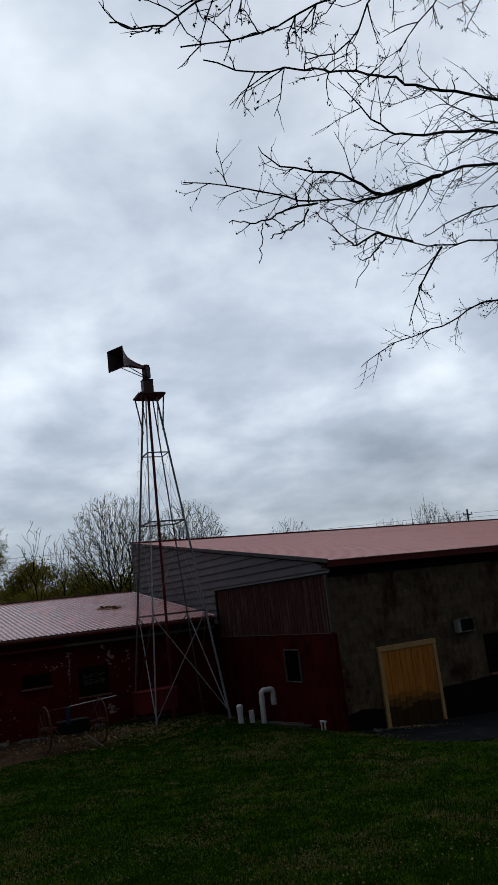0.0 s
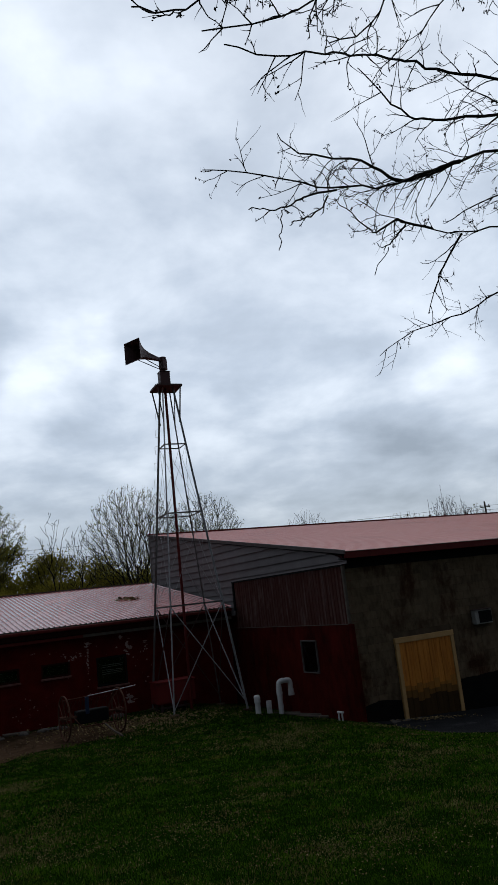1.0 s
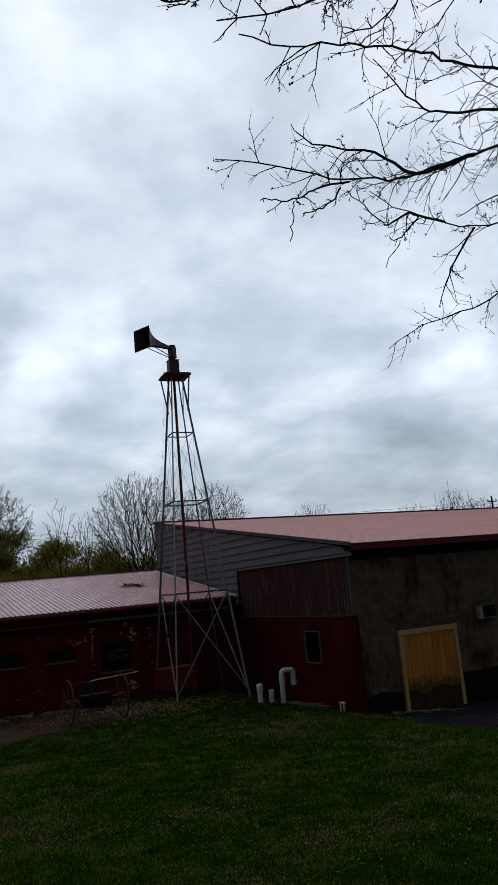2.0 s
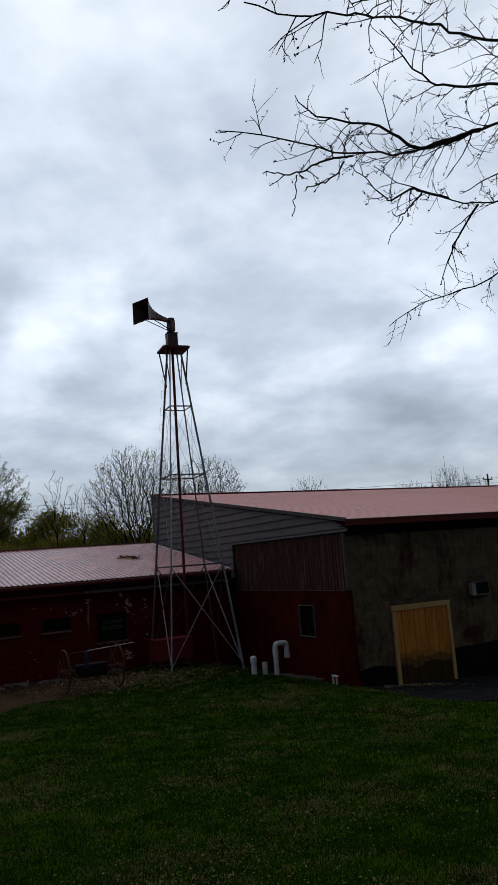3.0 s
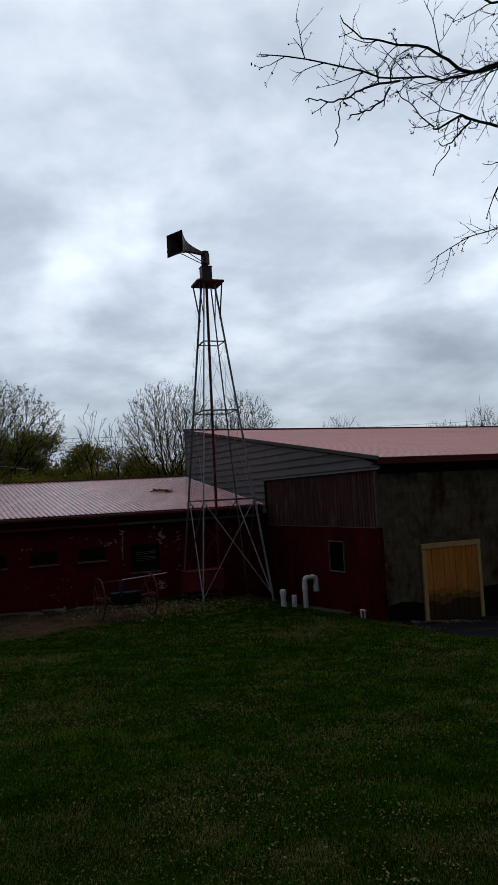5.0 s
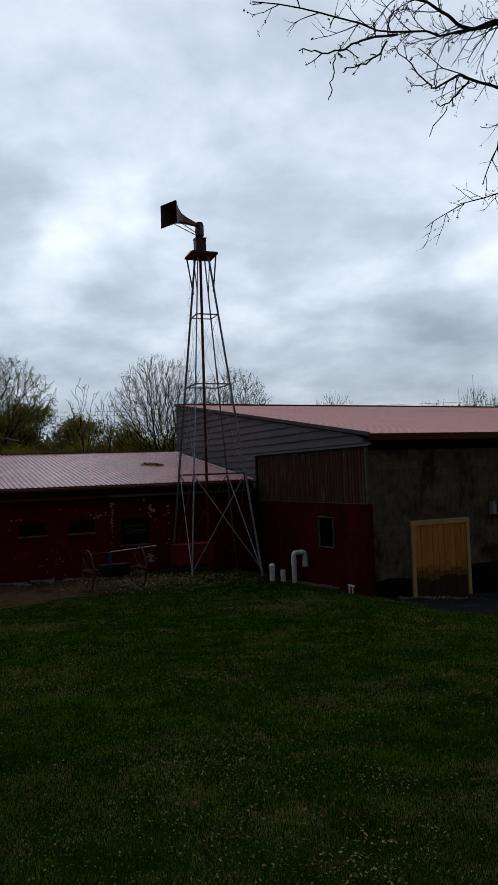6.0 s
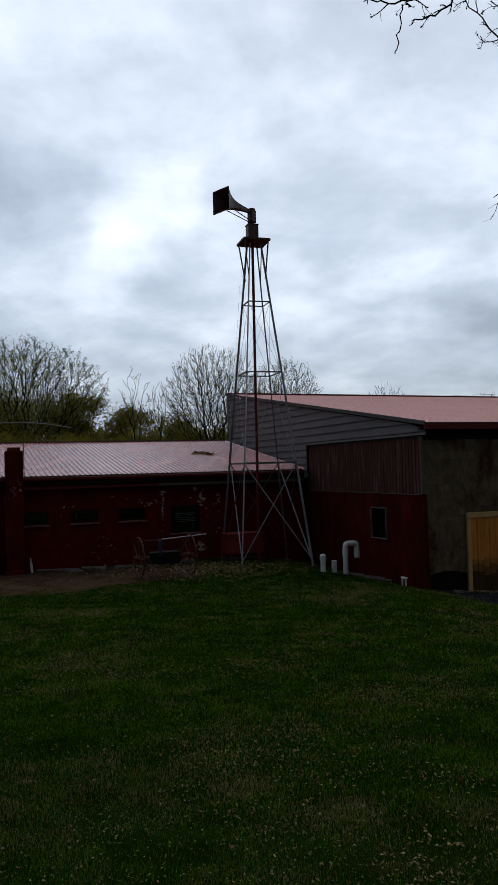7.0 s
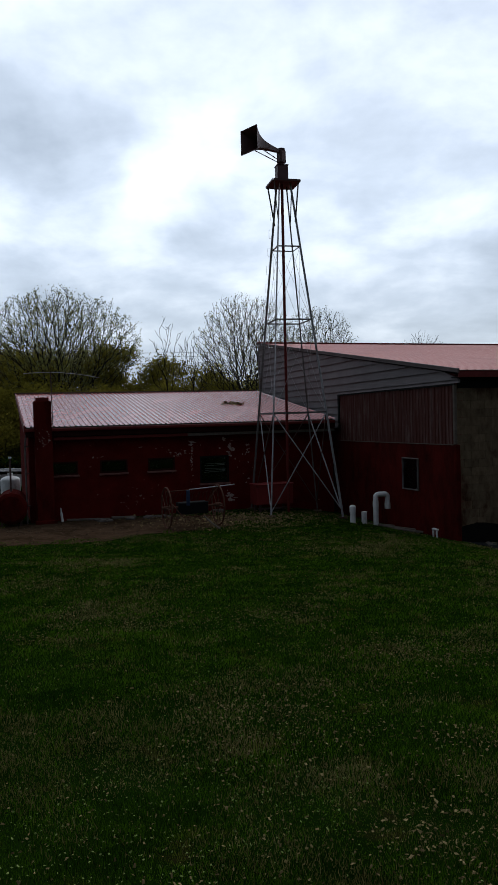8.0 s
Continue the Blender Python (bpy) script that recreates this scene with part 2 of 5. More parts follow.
M_LEAFYOUNG = surf("young leaves", (0.13, 0.14, 0.045), (0.25, 0.25, 0.095), 0.7, 0.9, 0, spec=0.05, leafy=0.5)
M_LEAFGREEN = surf("spring leaves", (0.11, 0.098, 0.012), (0.24, 0.205, 0.030), 0.5, 0.9, 0, spec=0.05, leafy=0.5, island=0.3)
M_RUST = surf("rusty iron", (0.055, 0.022, 0.014), (0.10, 0.045, 0.03), 10.0, 0.9, 0.3, metal=0.1, spec=0.1)
M_BLUE = surf("blue plastic", (0.016, 0.026, 0.055), (0.022, 0.036, 0.07), 6.0, 0.6, 0.1, spec=0.1)
M_CLOD = surf("dry clods", (0.030, 0.020, 0.013), (0.12, 0.085, 0.060), 6.0, 0.95, 0.2, spec=0.02, island=0.6)
M_STONE = surf("field stone", (0.055, 0.045, 0.038), (0.12, 0.10, 0.088), 10.0, 0.9, 0.5)
M_CABLE = surf("black cable", (0.02, 0.02, 0.02), (0.03, 0.03, 0.03), 5.0, 0.6, 0)


M_SILL = surf("worn sill paint", (0.10, 0.035, 0.030), (0.22, 0.11, 0.095), 9.0, 0.9, 0.2, c3=(0.05, 0.01, 0.008), scale3=3.0, spec=0.05)


def glass(name, tint):
    mt = bpy.data.materials.new(name)
    mt.use_nodes = True
    b = mt.node_tree.nodes["Principled BSDF"]
    b.inputs["Base Color"].default_value = (*tint, 1)
    b.inputs["Roughness"].default_value = 0.08
    b.inputs["Specular IOR Level"].default_value = 0.35
    b.inputs["Transmission Weight"].default_value = 1.0
    return mt


M_GLASS = glass("dusty window glass", (0.42, 0.46, 0.52))


# ---------------------------------------------------------------- mesh helpers
def mesh_object(name, me, material, parent=None):
    me.materials.append(material)
    ob = new(name, me)
    if parent is not None:
        ob.parent = parent
    return ob


def part(name, bm, material, parent=None, label="", smooth=False):
    me = bpy.data.meshes.new(name)
    bmesh.ops.recalc_face_normals(bm, faces=bm.faces)
    bm.to_mesh(me)
    bm.free()
    if smooth:
        me.shade_smooth()
    ob = mesh_object(name, me, material, parent)
    return tagged(ob, label)


def raw(name, verts, faces, material, parent=None, label=""):
    me = bpy.data.meshes.new(name)
    me.from_pydata(verts, [], faces)
    ob = mesh_object(name, me, material, parent)
    return tagged(ob, label)


def thing(name, m, label, category, group="", kind=""):
    ob = new(name)
    ob.matrix_world = m
    return tagged(ob, label, category, group, kind)


def box(bm, x0, x1, y0, y1, z0, z1, bev=0.0, m=None):
    vs = [bm.verts.new((x, y, z)) for x in (x0, x1) for y in (y0, y1) for z in (z0, z1)]
    fs = [bm.faces.new([vs[i] for i in q]) for q in ((0, 1, 3, 2), (4, 6, 7, 5), (0, 4, 5, 1), (2, 3, 7, 6), (0, 2, 6, 4), (1, 5, 7, 3))]
    if m is not None:
        for v in vs:
            v.co = m @ v.co
    if bev:
        es = list({e for f in fs for e in f.edges})
        bmesh.ops.bevel(bm, geom=es, offset=bev, segments=1, affect="EDGES")
    return bm


def boxed(*a, **k):
    return box(bmesh.new(), *a, **k)


def prism(bm, poly, axis_pts):
    """poly: list of 3D points of one face; axis_pts: the vector to push it along."""
    d = Vector(axis_pts)
    a = [bm.verts.new(p) for p in poly]
    b = [bm.verts.new(Vector(p) + d) for p in poly]
    bm.faces.new(a)
    bm.faces.new(b[::-1])
    for i in range(len(a)):
        j = (i + 1) % len(a)
        bm.faces.new((a[i], b[i], b[j], a[j]))
    return bm


def tube(bm, pts, radii, n=8, cap=True, turn=0.0):
    pts = [Vector(p) for p in pts]
    if isinstance(radii, (int, float)):
        radii = [radii] * len(pts)
    rings, side = [], None
    for i, p in enumerate(pts):
        d = (pts[min(i + 1, len(pts) - 1)] - pts[max(i - 1, 0)]).normalized()
        if side is None:
            side = d.orthogonal().normalized()
        side = (side - d * side.dot(d)).normalized()
        up = d.cross(side)
        rings.append([bm.verts.new(p + radii[i] * (math.cos(a) * side + math.sin(a) * up)) for a in (turn + 2 * math.pi * k / n for k in range(n))])
    for r, s in zip(rings, rings[1:]):
        for k in range(n):
            bm.faces.new((r[k], r[(k + 1) % n], s[(k + 1) % n], s[k]))
    if cap:
        bm.faces.new(rings[0][::-1])
        bm.faces.new(rings[-1])
    return bm


def tubed(*a, **k):
    return tube(bmesh.new(), *a, **k)


def smoothstep(a, b, x):
    t = np.clip((x - a) / (b - a), 0, 1)
    return t * t * (3 - 2 * t)


# ---------------------------------------------------------------- ground
SITE = pose(3.08, 18.7, 0, 0, 0, 25)      # corner of the workshop: x along its block wall, y along its side wall
SITE_INV = SITE.inverted()
C25, S25 = math.cos(radians(25)), math.sin(radians(25))


def ground_z(x, y):
    """Height of the ground: a lawn that falls away from the camera to the buildings, lower by the block wall."""
    x, y = np.asarray(x, float), np.asarray(y, float)
    lx, ly = (x - 3.08) * C25 + (y - 18.7) * S25, -(x - 3.08) * S25 + (y - 18.7) * C25
    z = 1.22 * (1 - smoothstep(-6.0, 20.0, y)) ** 1.0
    z = np.where(y < -6, 1.22, z)
    z = z - 0.48 * smoothstep(-2.6, 1.6, lx) * smoothstep(8.0, 17.0, y)
    z = z - 0.24 * smoothstep(1.0, 6.0, lx) * smoothstep(10.0, 17.0, y)
    z = z + 0.03 * np.sin(x * 0.9 + 0.6 * y) * np.cos(y * 0.7 - 0.3 * x) * (1 - smoothstep(17, 19, y))
    return z


def ground():
    xs = np.concatenate([[-1500, -500, -200, -100, -60, -40, -28], np.arange(-20, 24.1, 0.4), [32, 45, 70, 120, 250, 600, 1500]])
    ys = np.concatenate([[-1500, -400, -120, -50, -25, -12, -7], np.arange(-4, 34.1, 0.4), [40, 50, 70, 110, 200, 500, 2500]])
    X, Y = np.meshgrid(xs, ys)
    Z = ground_z(X, Y)
    v = np.stack([X, Y, Z], -1).reshape(-1, 3)
    n = len(xs)
    f = [(j * n + i, j * n + i + 1, (j + 1) * n + i + 1, (j + 1) * n + i) for j in range(len(ys) - 1) for i in range(n - 1)]
    ob = raw("ground", v.tolist(), f, M_GRASS_SOIL)
    ob.data.shade_smooth()
    return tagged(ob, "sloping mown lawn with bare brown patches", "ground", kind="structure")


ground()

# ---------------------------------------------------------------- workshop with the shed roof
ROOF_K = (5.93 - 3.78) / (13.94 + 0.31)


def roof_z(y):
    return 3.78 + (y + 0.31) * ROOF_K


LEN = 22.0     # along the block wall
SHOP = SITE @ pose(0.16, 0, 0, 0, 0, -0.5)
WS = thing("workshop_building", SHOP, "long workshop of concrete block with red shed roof and grey siding", "building")


def workshop():
    # side wall core, behind the cladding
    bm = bmesh.new()
    prism(bm, [(0.02, 0.0, -0.6), (0.02, 13.9, -0.6), (0.02, 13.9, roof_z(13.9) - 0.14), (0.02, 0.0, roof_z(0.0) - 0.14)], (0.2, 0, 0))
    part("side_wall", bm, M_REDDARK, WS)
    # red painted lower wall
    for y0, y1, z0, z1 in ((-0.03, 1.64, -0.6, 1.985), (2.38, 6.4, -0.6, 1.985), (1.64, 2.38, -0.6, 0.78), (1.64, 2.38, 1.58, 1.985)):
        part("lower_wall", boxed(-0.05, 0.02, y0, y1, z0, z1), M_RED, WS, "dark red painted lower wall")
    part("corner_board", boxed(-0.09, 0.03, -0.14, -0.02, -0.5, 1.995, 0.012), M_RED, WS)
    part("ledge", boxed(-0.068, -0.04, 0.0, 6.35, 1.987, 2.005), M_WOODOLD, WS, "weathered flashing strip")
    # ribbed sheet panels above
    for i in range(7):
        y0, y1 = i * 0.9, i * 0.9 + 0.895
        prof, y = [], y0
        while y < y1 - 0.01:
            prof += [(y, 0), (y + 0.07, 0), (y + 0.085, -0.018), (y + 0.115, -0.018), (y + 0.13, 0)]
            y += 0.149
        prof.append((y1, 0))
        v = [(-0.03 + d, yy, z) for yy, d in prof for z in (2.005, 3.445)]
        f = [(2 * k, 2 * k + 2, 2 * k + 3, 2 * k + 1) for k in range(len(prof) - 1)]
        raw("sheet_panel", v, f, M_METALPANEL, WS)
    part("corner_strip", boxed(-0.075, 0.0, -0.07, 0.0, 2.01, 3.445, 0.008), M_WOODOLD, WS, "pale weathered corner strip")
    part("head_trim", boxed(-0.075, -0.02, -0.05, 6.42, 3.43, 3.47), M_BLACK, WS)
    part("edge_trim", boxed(-0.08, -0.02, 6.29, 6.38, 2.55, 3.445), M_BLACK, WS)
    # lap siding, one board after another
    h = 0.232
    for k in range(16):
        z = 2.40 + k * h
        runs = [(z, z + h, 6.38)] if z < 3.475 else [(z, z + h, -0.25)]
        if z < 3.475 < z + h:
            runs.append((3.475, z + h, -0.25))
        for za, zb, ya in runs:
            stop = 13.9 if ya < 0 or z + h < 3.475 else 13.9
            def ylow(zz):
                return max(ya, (zz + 0.10 - 3.78) / ROOF_K - 0.31)
            if za == 3.475:
                stop = 6.37
            if ylow(za) > stop - 0.4:
                continue
            bm = bmesh.new()
            lo, hi = -0.078, -0.034
            q = [(lo, ylow(za), za), (lo, stop, za), (hi, stop, zb), (hi, min(ylow(zb), stop - 0.02), zb)]
            vs = [bm.verts.new(p) for p in q]
            bm.faces.new(vs)
            vb = [bm.verts.new((-0.02, p[1], p[2])) for p in q]
            for i in range(3):
                bm.faces.new((vs[i], vb[i], vb[(i + 1) % 4], vs[(i + 1) % 4]))
            bm.faces.new((vs[0], vs[3], vb[3], vb[0]))
            part("siding_board", bm, M_SIDING, WS)
    part("siding_corner", boxed(-0.08, 0.04, 13.88, 13.98, 0.0, roof_z(13.9) - 0.1, 0.01), M_SIDING, WS)
    # back and far walls
    part("back_wall", boxed(0.03, LEN, 13.7, 13.92, -0.6, roof_z(13.7) - 0.15), M_SIDING, WS)
    bm = bmesh.new()
    prism(bm, [(LEN - 0.2, 0.2, -0.6), (LEN - 0.2, 13.7, -0.6), (LEN - 0.2, 13.7, roof_z(13.7) - 0.15), (LEN - 0.2, 0.2, roof_z(0.2) - 0.15)], (0.2, 0, 0))
    part("end_wall", bm, M_SIDING, WS)
    # roof in ribbed panels
    x = -0.11
    while x < LEN:
        w = 0.914
        prof = []
        for k in range(4):
            a = x + k * w / 4
            prof += [(a, 0.010), (a + 0.02, 0.010), (a + 0.04, 0.0), (a + w / 4 - 0.02, 0.0)]
        prof.append((x + w, 0.010))
        v = []
        for px, dz in prof:
            for yy in (-0.33, 14.0):
                v.append((px, yy, roof_z(yy) + dz))
        f = [(2 * k, 2 * k + 2, 2 * k + 3, 2 * k + 1) for k in range(len(prof) - 1)]
        raw("roof_panel", v, f, M_ROOF, WS)
        x += w
    bm = bmesh.new()
    prism(bm, [(-0.09, -0.28, roof_z(-0.28) - 0.05), (-0.09, 13.95, roof_z(13.95) - 0.05), (-0.09, 13.95, roof_z(13.95) - 0.012), (-0.09, -0.28, roof_z(-0.28) - 0.012)], (LEN + 0.3, 0, 0))
    part("roof_deck", bm, M_WOODOLD, WS)
    # rake trim and fascia
    bm = bmesh.new()
    prism(bm, [(-0.14, -0.33, roof_z(-0.33) - 0.065), (-0.14, 14.0, roof_z(14.0) - 0.065), (-0.14, 14.0, roof_z(14.0) + 0.035), (-0.14, -0.33, roof_z(-0.33) + 0.035)], (0.05, 0, 0))
    part("rake_trim", bm, M_RAKE, WS, "dull grey rake trim")
    part("fascia", boxed(-0.1, LEN, -0.31, -0.27, 3.60, 3.76, 0.006), M_REDDARK, WS, "dark red fascia board")
    # soffit coloured near black, so the eave shade is in its colour
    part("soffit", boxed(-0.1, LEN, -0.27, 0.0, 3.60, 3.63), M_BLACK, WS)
    # added strip: its black stands in for the shade at the wall head
    part("eave_shade", boxed(0.06, LEN, -0.03, 0.0, 3.36, 3.60, 0.004), M_BLACK, WS, "black strip standing in for the shade under the eaves")
    part("ridge_cap", boxed(-0.1, LEN, 13.9, 14.06, roof_z(13.9) + 0.02, roof_z(14.06) + 0.05, 0.01), M_REDDARK, WS)


workshop()

DOOR_X0, DOOR_X1, DOOR_TOP = 1.24, 3.19, 1.49


def timber_door():
    d = thing("door_1", SHOP, "closed double door of new yellow pine boards with pale trim", "door", kind="structure")
    n = 9
    w = (DOOR_X1 - DOOR_X0 - 0.24) / n
    rd = random.Random(17)
    for i in range(n):
        x = DOOR_X0 + 0.12 + i * w
        # each board gets darker towards its foot, in four stretches of uneven height
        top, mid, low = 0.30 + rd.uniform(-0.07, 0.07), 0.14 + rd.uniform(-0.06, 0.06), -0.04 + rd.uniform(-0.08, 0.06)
        for name, z0, z1, mt, label in (("board", top, DOOR_TOP - 0.13, M_WOODNEW, ""), ("splash_board", mid, top, M_WOODDARK1, "slightly darker board stretch"),
                                        ("mid_board", low, mid, M_WOODMID, "darker board stretch"), ("kick_board", -0.72, low, M_WOODDARK3, "darkest board foot")):
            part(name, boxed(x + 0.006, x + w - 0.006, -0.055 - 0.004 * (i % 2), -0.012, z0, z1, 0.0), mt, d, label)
    part("backing", boxed(DOOR_X0 + 0.1, DOOR_X1 - 0.1, -0.012, 0.0, -0.75, DOOR_TOP - 0.1), M_WOODOLD, d)
    part("jamb", boxed(DOOR_X0, DOOR_X0 + 0.115, -0.075, 0.0, -0.72, DOOR_TOP - 0.14, 0.008), M_WOODTRIM, d)
    part("jamb", boxed(DOOR_X1 - 0.115, DOOR_X1, -0.075, 0.0, -0.72, DOOR_TOP - 0.14, 0.008), M_WOODTRIM, d)
    part("header", boxed(DOOR_X0 - 0.01, DOOR_X1 + 0.01, -0.08, 0.0, DOOR_TOP - 0.136, DOOR_TOP, 0.008), M_WOODTRIM, d)
    return d


timber_door()


def window_unit(name, m, w, h, frame_mat, label, bars=0, sill=True, fw=0.05):
    """A window at m: x across, z up, y into the wall; its lower left corner at the origin."""
    t = thing(name, m, label, "window", kind="structure")
    part("window_frame", boxed(-fw, 0.0, -0.04, 0.06, -fw, h + fw, 0.006), frame_mat, t)
    part("window_frame", boxed(w, w + fw, -0.04, 0.06, -fw, h + fw, 0.006), frame_mat, t)
    part("window_frame", boxed(0.0, w, -0.04, 0.06, h, h + fw, 0.006), frame_mat, t)
    part("window_frame", boxed(0.0, w, -0.04, 0.06, -fw, 0.0, 0.006), frame_mat, t)
    part("pane", boxed(0.0, w, 0.005, 0.012, 0.0, h), M_GLASS, t)
    # black sheet close behind the pane, painted in for the unlit room
    part("room_shade", boxed(0.0, w, 0.045, 0.055, 0.0, h), M_BLACK, t)
    if sill:
        part("window_sill", boxed(-0.08, w + 0.08, -0.1, 0.02, -0.11, -0.055, 0.01), M_SILL, t, "worn pale pinkish sill")
    for i in range(bars):
        z = h * (i + 1) / (bars + 1)
        part("rail", boxed(0.0, w, -0.02, 0.012, z - 0.018, z + 0.018), frame_mat, t)
    return t


window_unit("window_1", SHOP @ pose(-0.055, 2.38, 0.78, 0, 0, -90), 0.74, 0.80, M_STEELLEG, "small dark window in a grey frame in the red wall", bars=0, sill=False, fw=0.028)
window_unit("window_2", SHOP @ pose(5.08, -0.02, 0.38), 0.9, 0.95, M_BLACK, "dark window in the block wall", bars=1)


def air_conditioner():
    t = thing("air_conditioner", SHOP @ pose(3.98, 0, 1.52), "dirty white window air conditioner through the block wall", "air conditioner")
    part("casing", boxed(0, 0.62, -0.16, 0.0, 0.0, 0.38, 0.012), M_CASING, t)
    part("grille", boxed(0.13, 0.59, -0.171, -0.161, 0.035, 0.345), M_BLACK, t, "dark grille")
    for i in range(8):
        z = 0.065 + i * 0.033
        part("slat", boxed(0.14, 0.58, -0.176, -0.172, z, z + 0.008), M_BLACK, t)
    part("drip_hood", boxed(-0.02, 0.64, -0.2, 0.0, 0.382, 0.40, 0.004), M_STEELDARK, t)
    return t


air_conditioner()

# ---------------------------------------------------------------- low outbuilding
LB = thing("low_outbuilding", SITE, "low dark red outbuilding with faded red ribbed steel roof", "building")
LY, LX0 = 6.41, -9.46
LOW_K = (3.94 - 2.71) / (13.6 - 6.2)


def low_z(y):
    return 2.71 + (y - 6.2) * LOW_K


LOW_WINDOWS = [(-8.82, 1.36, 0.66, 0.28), (-7.44, 1.36, 0.70, 0.28), (-6.04, 1.36, 0.72, 0.28), (-4.45, 0.91, 0.82, 0.72)]


def low_outbuilding():
    # front wall as strips round the window openings
    xs = [LX0]
    for x, z, w, h in LOW_WINDOWS:
        part("front_wall", boxed(xs[-1], x, LY, LY + 0.2, -0.3, 2.62), M_REDPEEL, LB)
        part("front_wall", boxed(x, x + w, LY, LY + 0.2, -0.3, z), M_REDPEEL, LB)
        part("front_wall", boxed(x, x + w, LY, LY + 0.2, z + h, 2.62), M_REDPEEL, LB)
        xs.append(x + w)
    part("front_wall", boxed(xs[-1], -0.06, LY, LY + 0.2, -0.3, 2.62), M_REDPEEL, LB)
    bm = bmesh.new()
    prism(bm, [(LX0, LY + 0.2, -0.3), (LX0, 13.4, -0.3), (LX0, 13.4, low_z(13.4) - 0.08), (LX0, LY + 0.2, low_z(LY + 0.2) - 0.08)], (0.2, 0, 0))
    part("end_wall", bm, M_REDPEEL, LB)
    part("back_wall", boxed(LX0 + 0.2, -0.06, 13.2, 13.4, -0.3, low_z(13.2) - 0.09), M_REDPEEL, LB)
    part("floor_slab", boxed(LX0 + 0.2, -0.06, LY + 0.2, 13.2, -0.3, 0.02), M_MORTAR, LB)
    # ribbed roof panels
    x, w = LX0 - 0.08, 0.914
    while x < -0.1:
        x1 = min(x + w, -0.07)
        prof, a = [], x
        while a < x1 - 0.05:
            prof += [(a, 0.030), (a + 0.022, 0.030), (a + 0.040, 0.0), (min(a + 0.1343, x1), 0.0)]
            a += 0.15233
        prof.append((x1, 0.030))
        v = [(px, yy, low_z(yy) + dz) for px, dz in prof for yy in (6.12, 13.55)]
        f = [(2 * k, 2 * k + 2, 2 * k + 3, 2 * k + 1) for k in range(len(prof) - 1)]
        raw("roof_panel", v, f, M_ROOFLOW, LB)
        x += w
    bm = bmesh.new()
    prism(bm, [(LX0 - 0.05, 6.16, low_z(6.16) - 0.06), (LX0 - 0.05, 13.6, low_z(13.6) - 0.06), (LX0 - 0.05, 13.6, low_z(13.6) - 0.012), (LX0 - 0.05, 6.16, low_z(6.16) - 0.012)], (-0.1 - LX0, 0, 0))
    part("roof_deck", bm, M_WOODOLD, LB)
    part("ridge_cap", boxed(LX0 - 0.15, -0.08, 13.5, 13.75, low_z(13.5) - 0.02, low_z(13.75) + 0.025, 0.02), M_RIDGE, LB, "brown weathered ridge cap")
    bm = bmesh.new()
    prism(bm, [(LX0 - 0.12, 6.12, low_z(6.12) - 0.16), (LX0 - 0.12, 13.6, low_z(13.6) - 0.16), (LX0 - 0.12, 13.6, low_z(13.6) + 0.04), (LX0 - 0.12, 6.12, low_z(6.12) + 0.04)], (0.04, 0, 0))
    part("rake_trim", bm, M_REDDARK, LB)
    part("fascia", boxed(LX0 - 0.08, -0.09, 6.13, 6.17, 2.42, 2.60, 0.006), M_SLOT, LB)
    part("gutter", boxed(LX0 - 0.1, -0.1, 6.06, 6.13, 2.565, 2.66, 0.018), M_REDDARK, LB, "dark red metal gutter")
    part("gutter_board", boxed(-4.9, -0.09, 6.17, 6.22, 2.31, 2.395, 0.006), M_WOODOLD, LB, "bare grey eaves board")
    part("gutter_board", boxed(-8.8, -4.91, 6.17, 6.22, 2.31, 2.395, 0.006), M_REDDARK, LB)
    # this soffit too has the eave shade in its near-black colour
    part("soffit", boxed(LX0, -0.09, 6.22, LY, 2.40, 2.43), M_BLACK, LB)


low_outbuilding()
for i, (x, z, w, h) in enumerate(LOW_WINDOWS):
    small = i < 3
    t = window_unit("window_%d" % (i + 3), SITE @ pose(x, LY + 0.03, z), w, h, M_SLOT if small else M_BLACK,
                    "narrow dark window slot with a worn sill in the red wall" if small else "square dark window with loose blinds in the red wall", sill=True)
    if not small:
        for k in range(5):
            part("blind_slat", boxed(0.12, 0.76, 0.016, 0.03, 0.26 + 0.065 * k, 0.275 + 0.065 * k, m=pose(0, 0, 0, 0, 2.0 * (k % 3 - 1), 0)), M_WHITE, t)


def chimney():
    t = thing("chimney", SITE @ pose(-9.3, 5.98, 0), "square red painted chimney stack against the outbuilding", "chimney")
    part("shaft", boxed(0, 0.47, 0, 0.43, -0.3, 3.42, 0.012), M_RED, t)
    part("cap", boxed(0.06, 0.41, 0.06, 0.37, 3.42, 3.52, 0.012), M_REDDARK, t)
    rc = random.Random(3)
    for k in range(26):
        px, pz, sz = rc.uniform(0.03, 0.44), 2.42 + rc.gauss(0, 0.12), rc.uniform(0.006, 0.022)
        ring = [(px + sz * rc.uniform(0.4, 1.3) * math.cos(a), -0.004, pz + sz * rc.uniform(0.4, 1.3) * math.sin(a)) for a in (6.283 * j / 7 for j in range(7))]
        part("paint_patch", prism(bmesh.new(), ring, (0, 0.003, 0)), M_PEEL, t)
    part("base", boxed(-0.06, 0.53, -0.06, 0.43, -0.3, 0.1, 0.02), M_RED, t)


chimney()

# ---------------------------------------------------------------- siren tower
TC = Vector((-0.985, 22.3, 0))
ANG = [math.atan2(-0.46, 0.94), math.atan2(0.94, 0.46), math.atan2(0.46, -0.94), math.atan2(-0.94, -0.46)]   # right, back, left, front


def leg_r(z):
    return 1.42 - 0.1265 * z


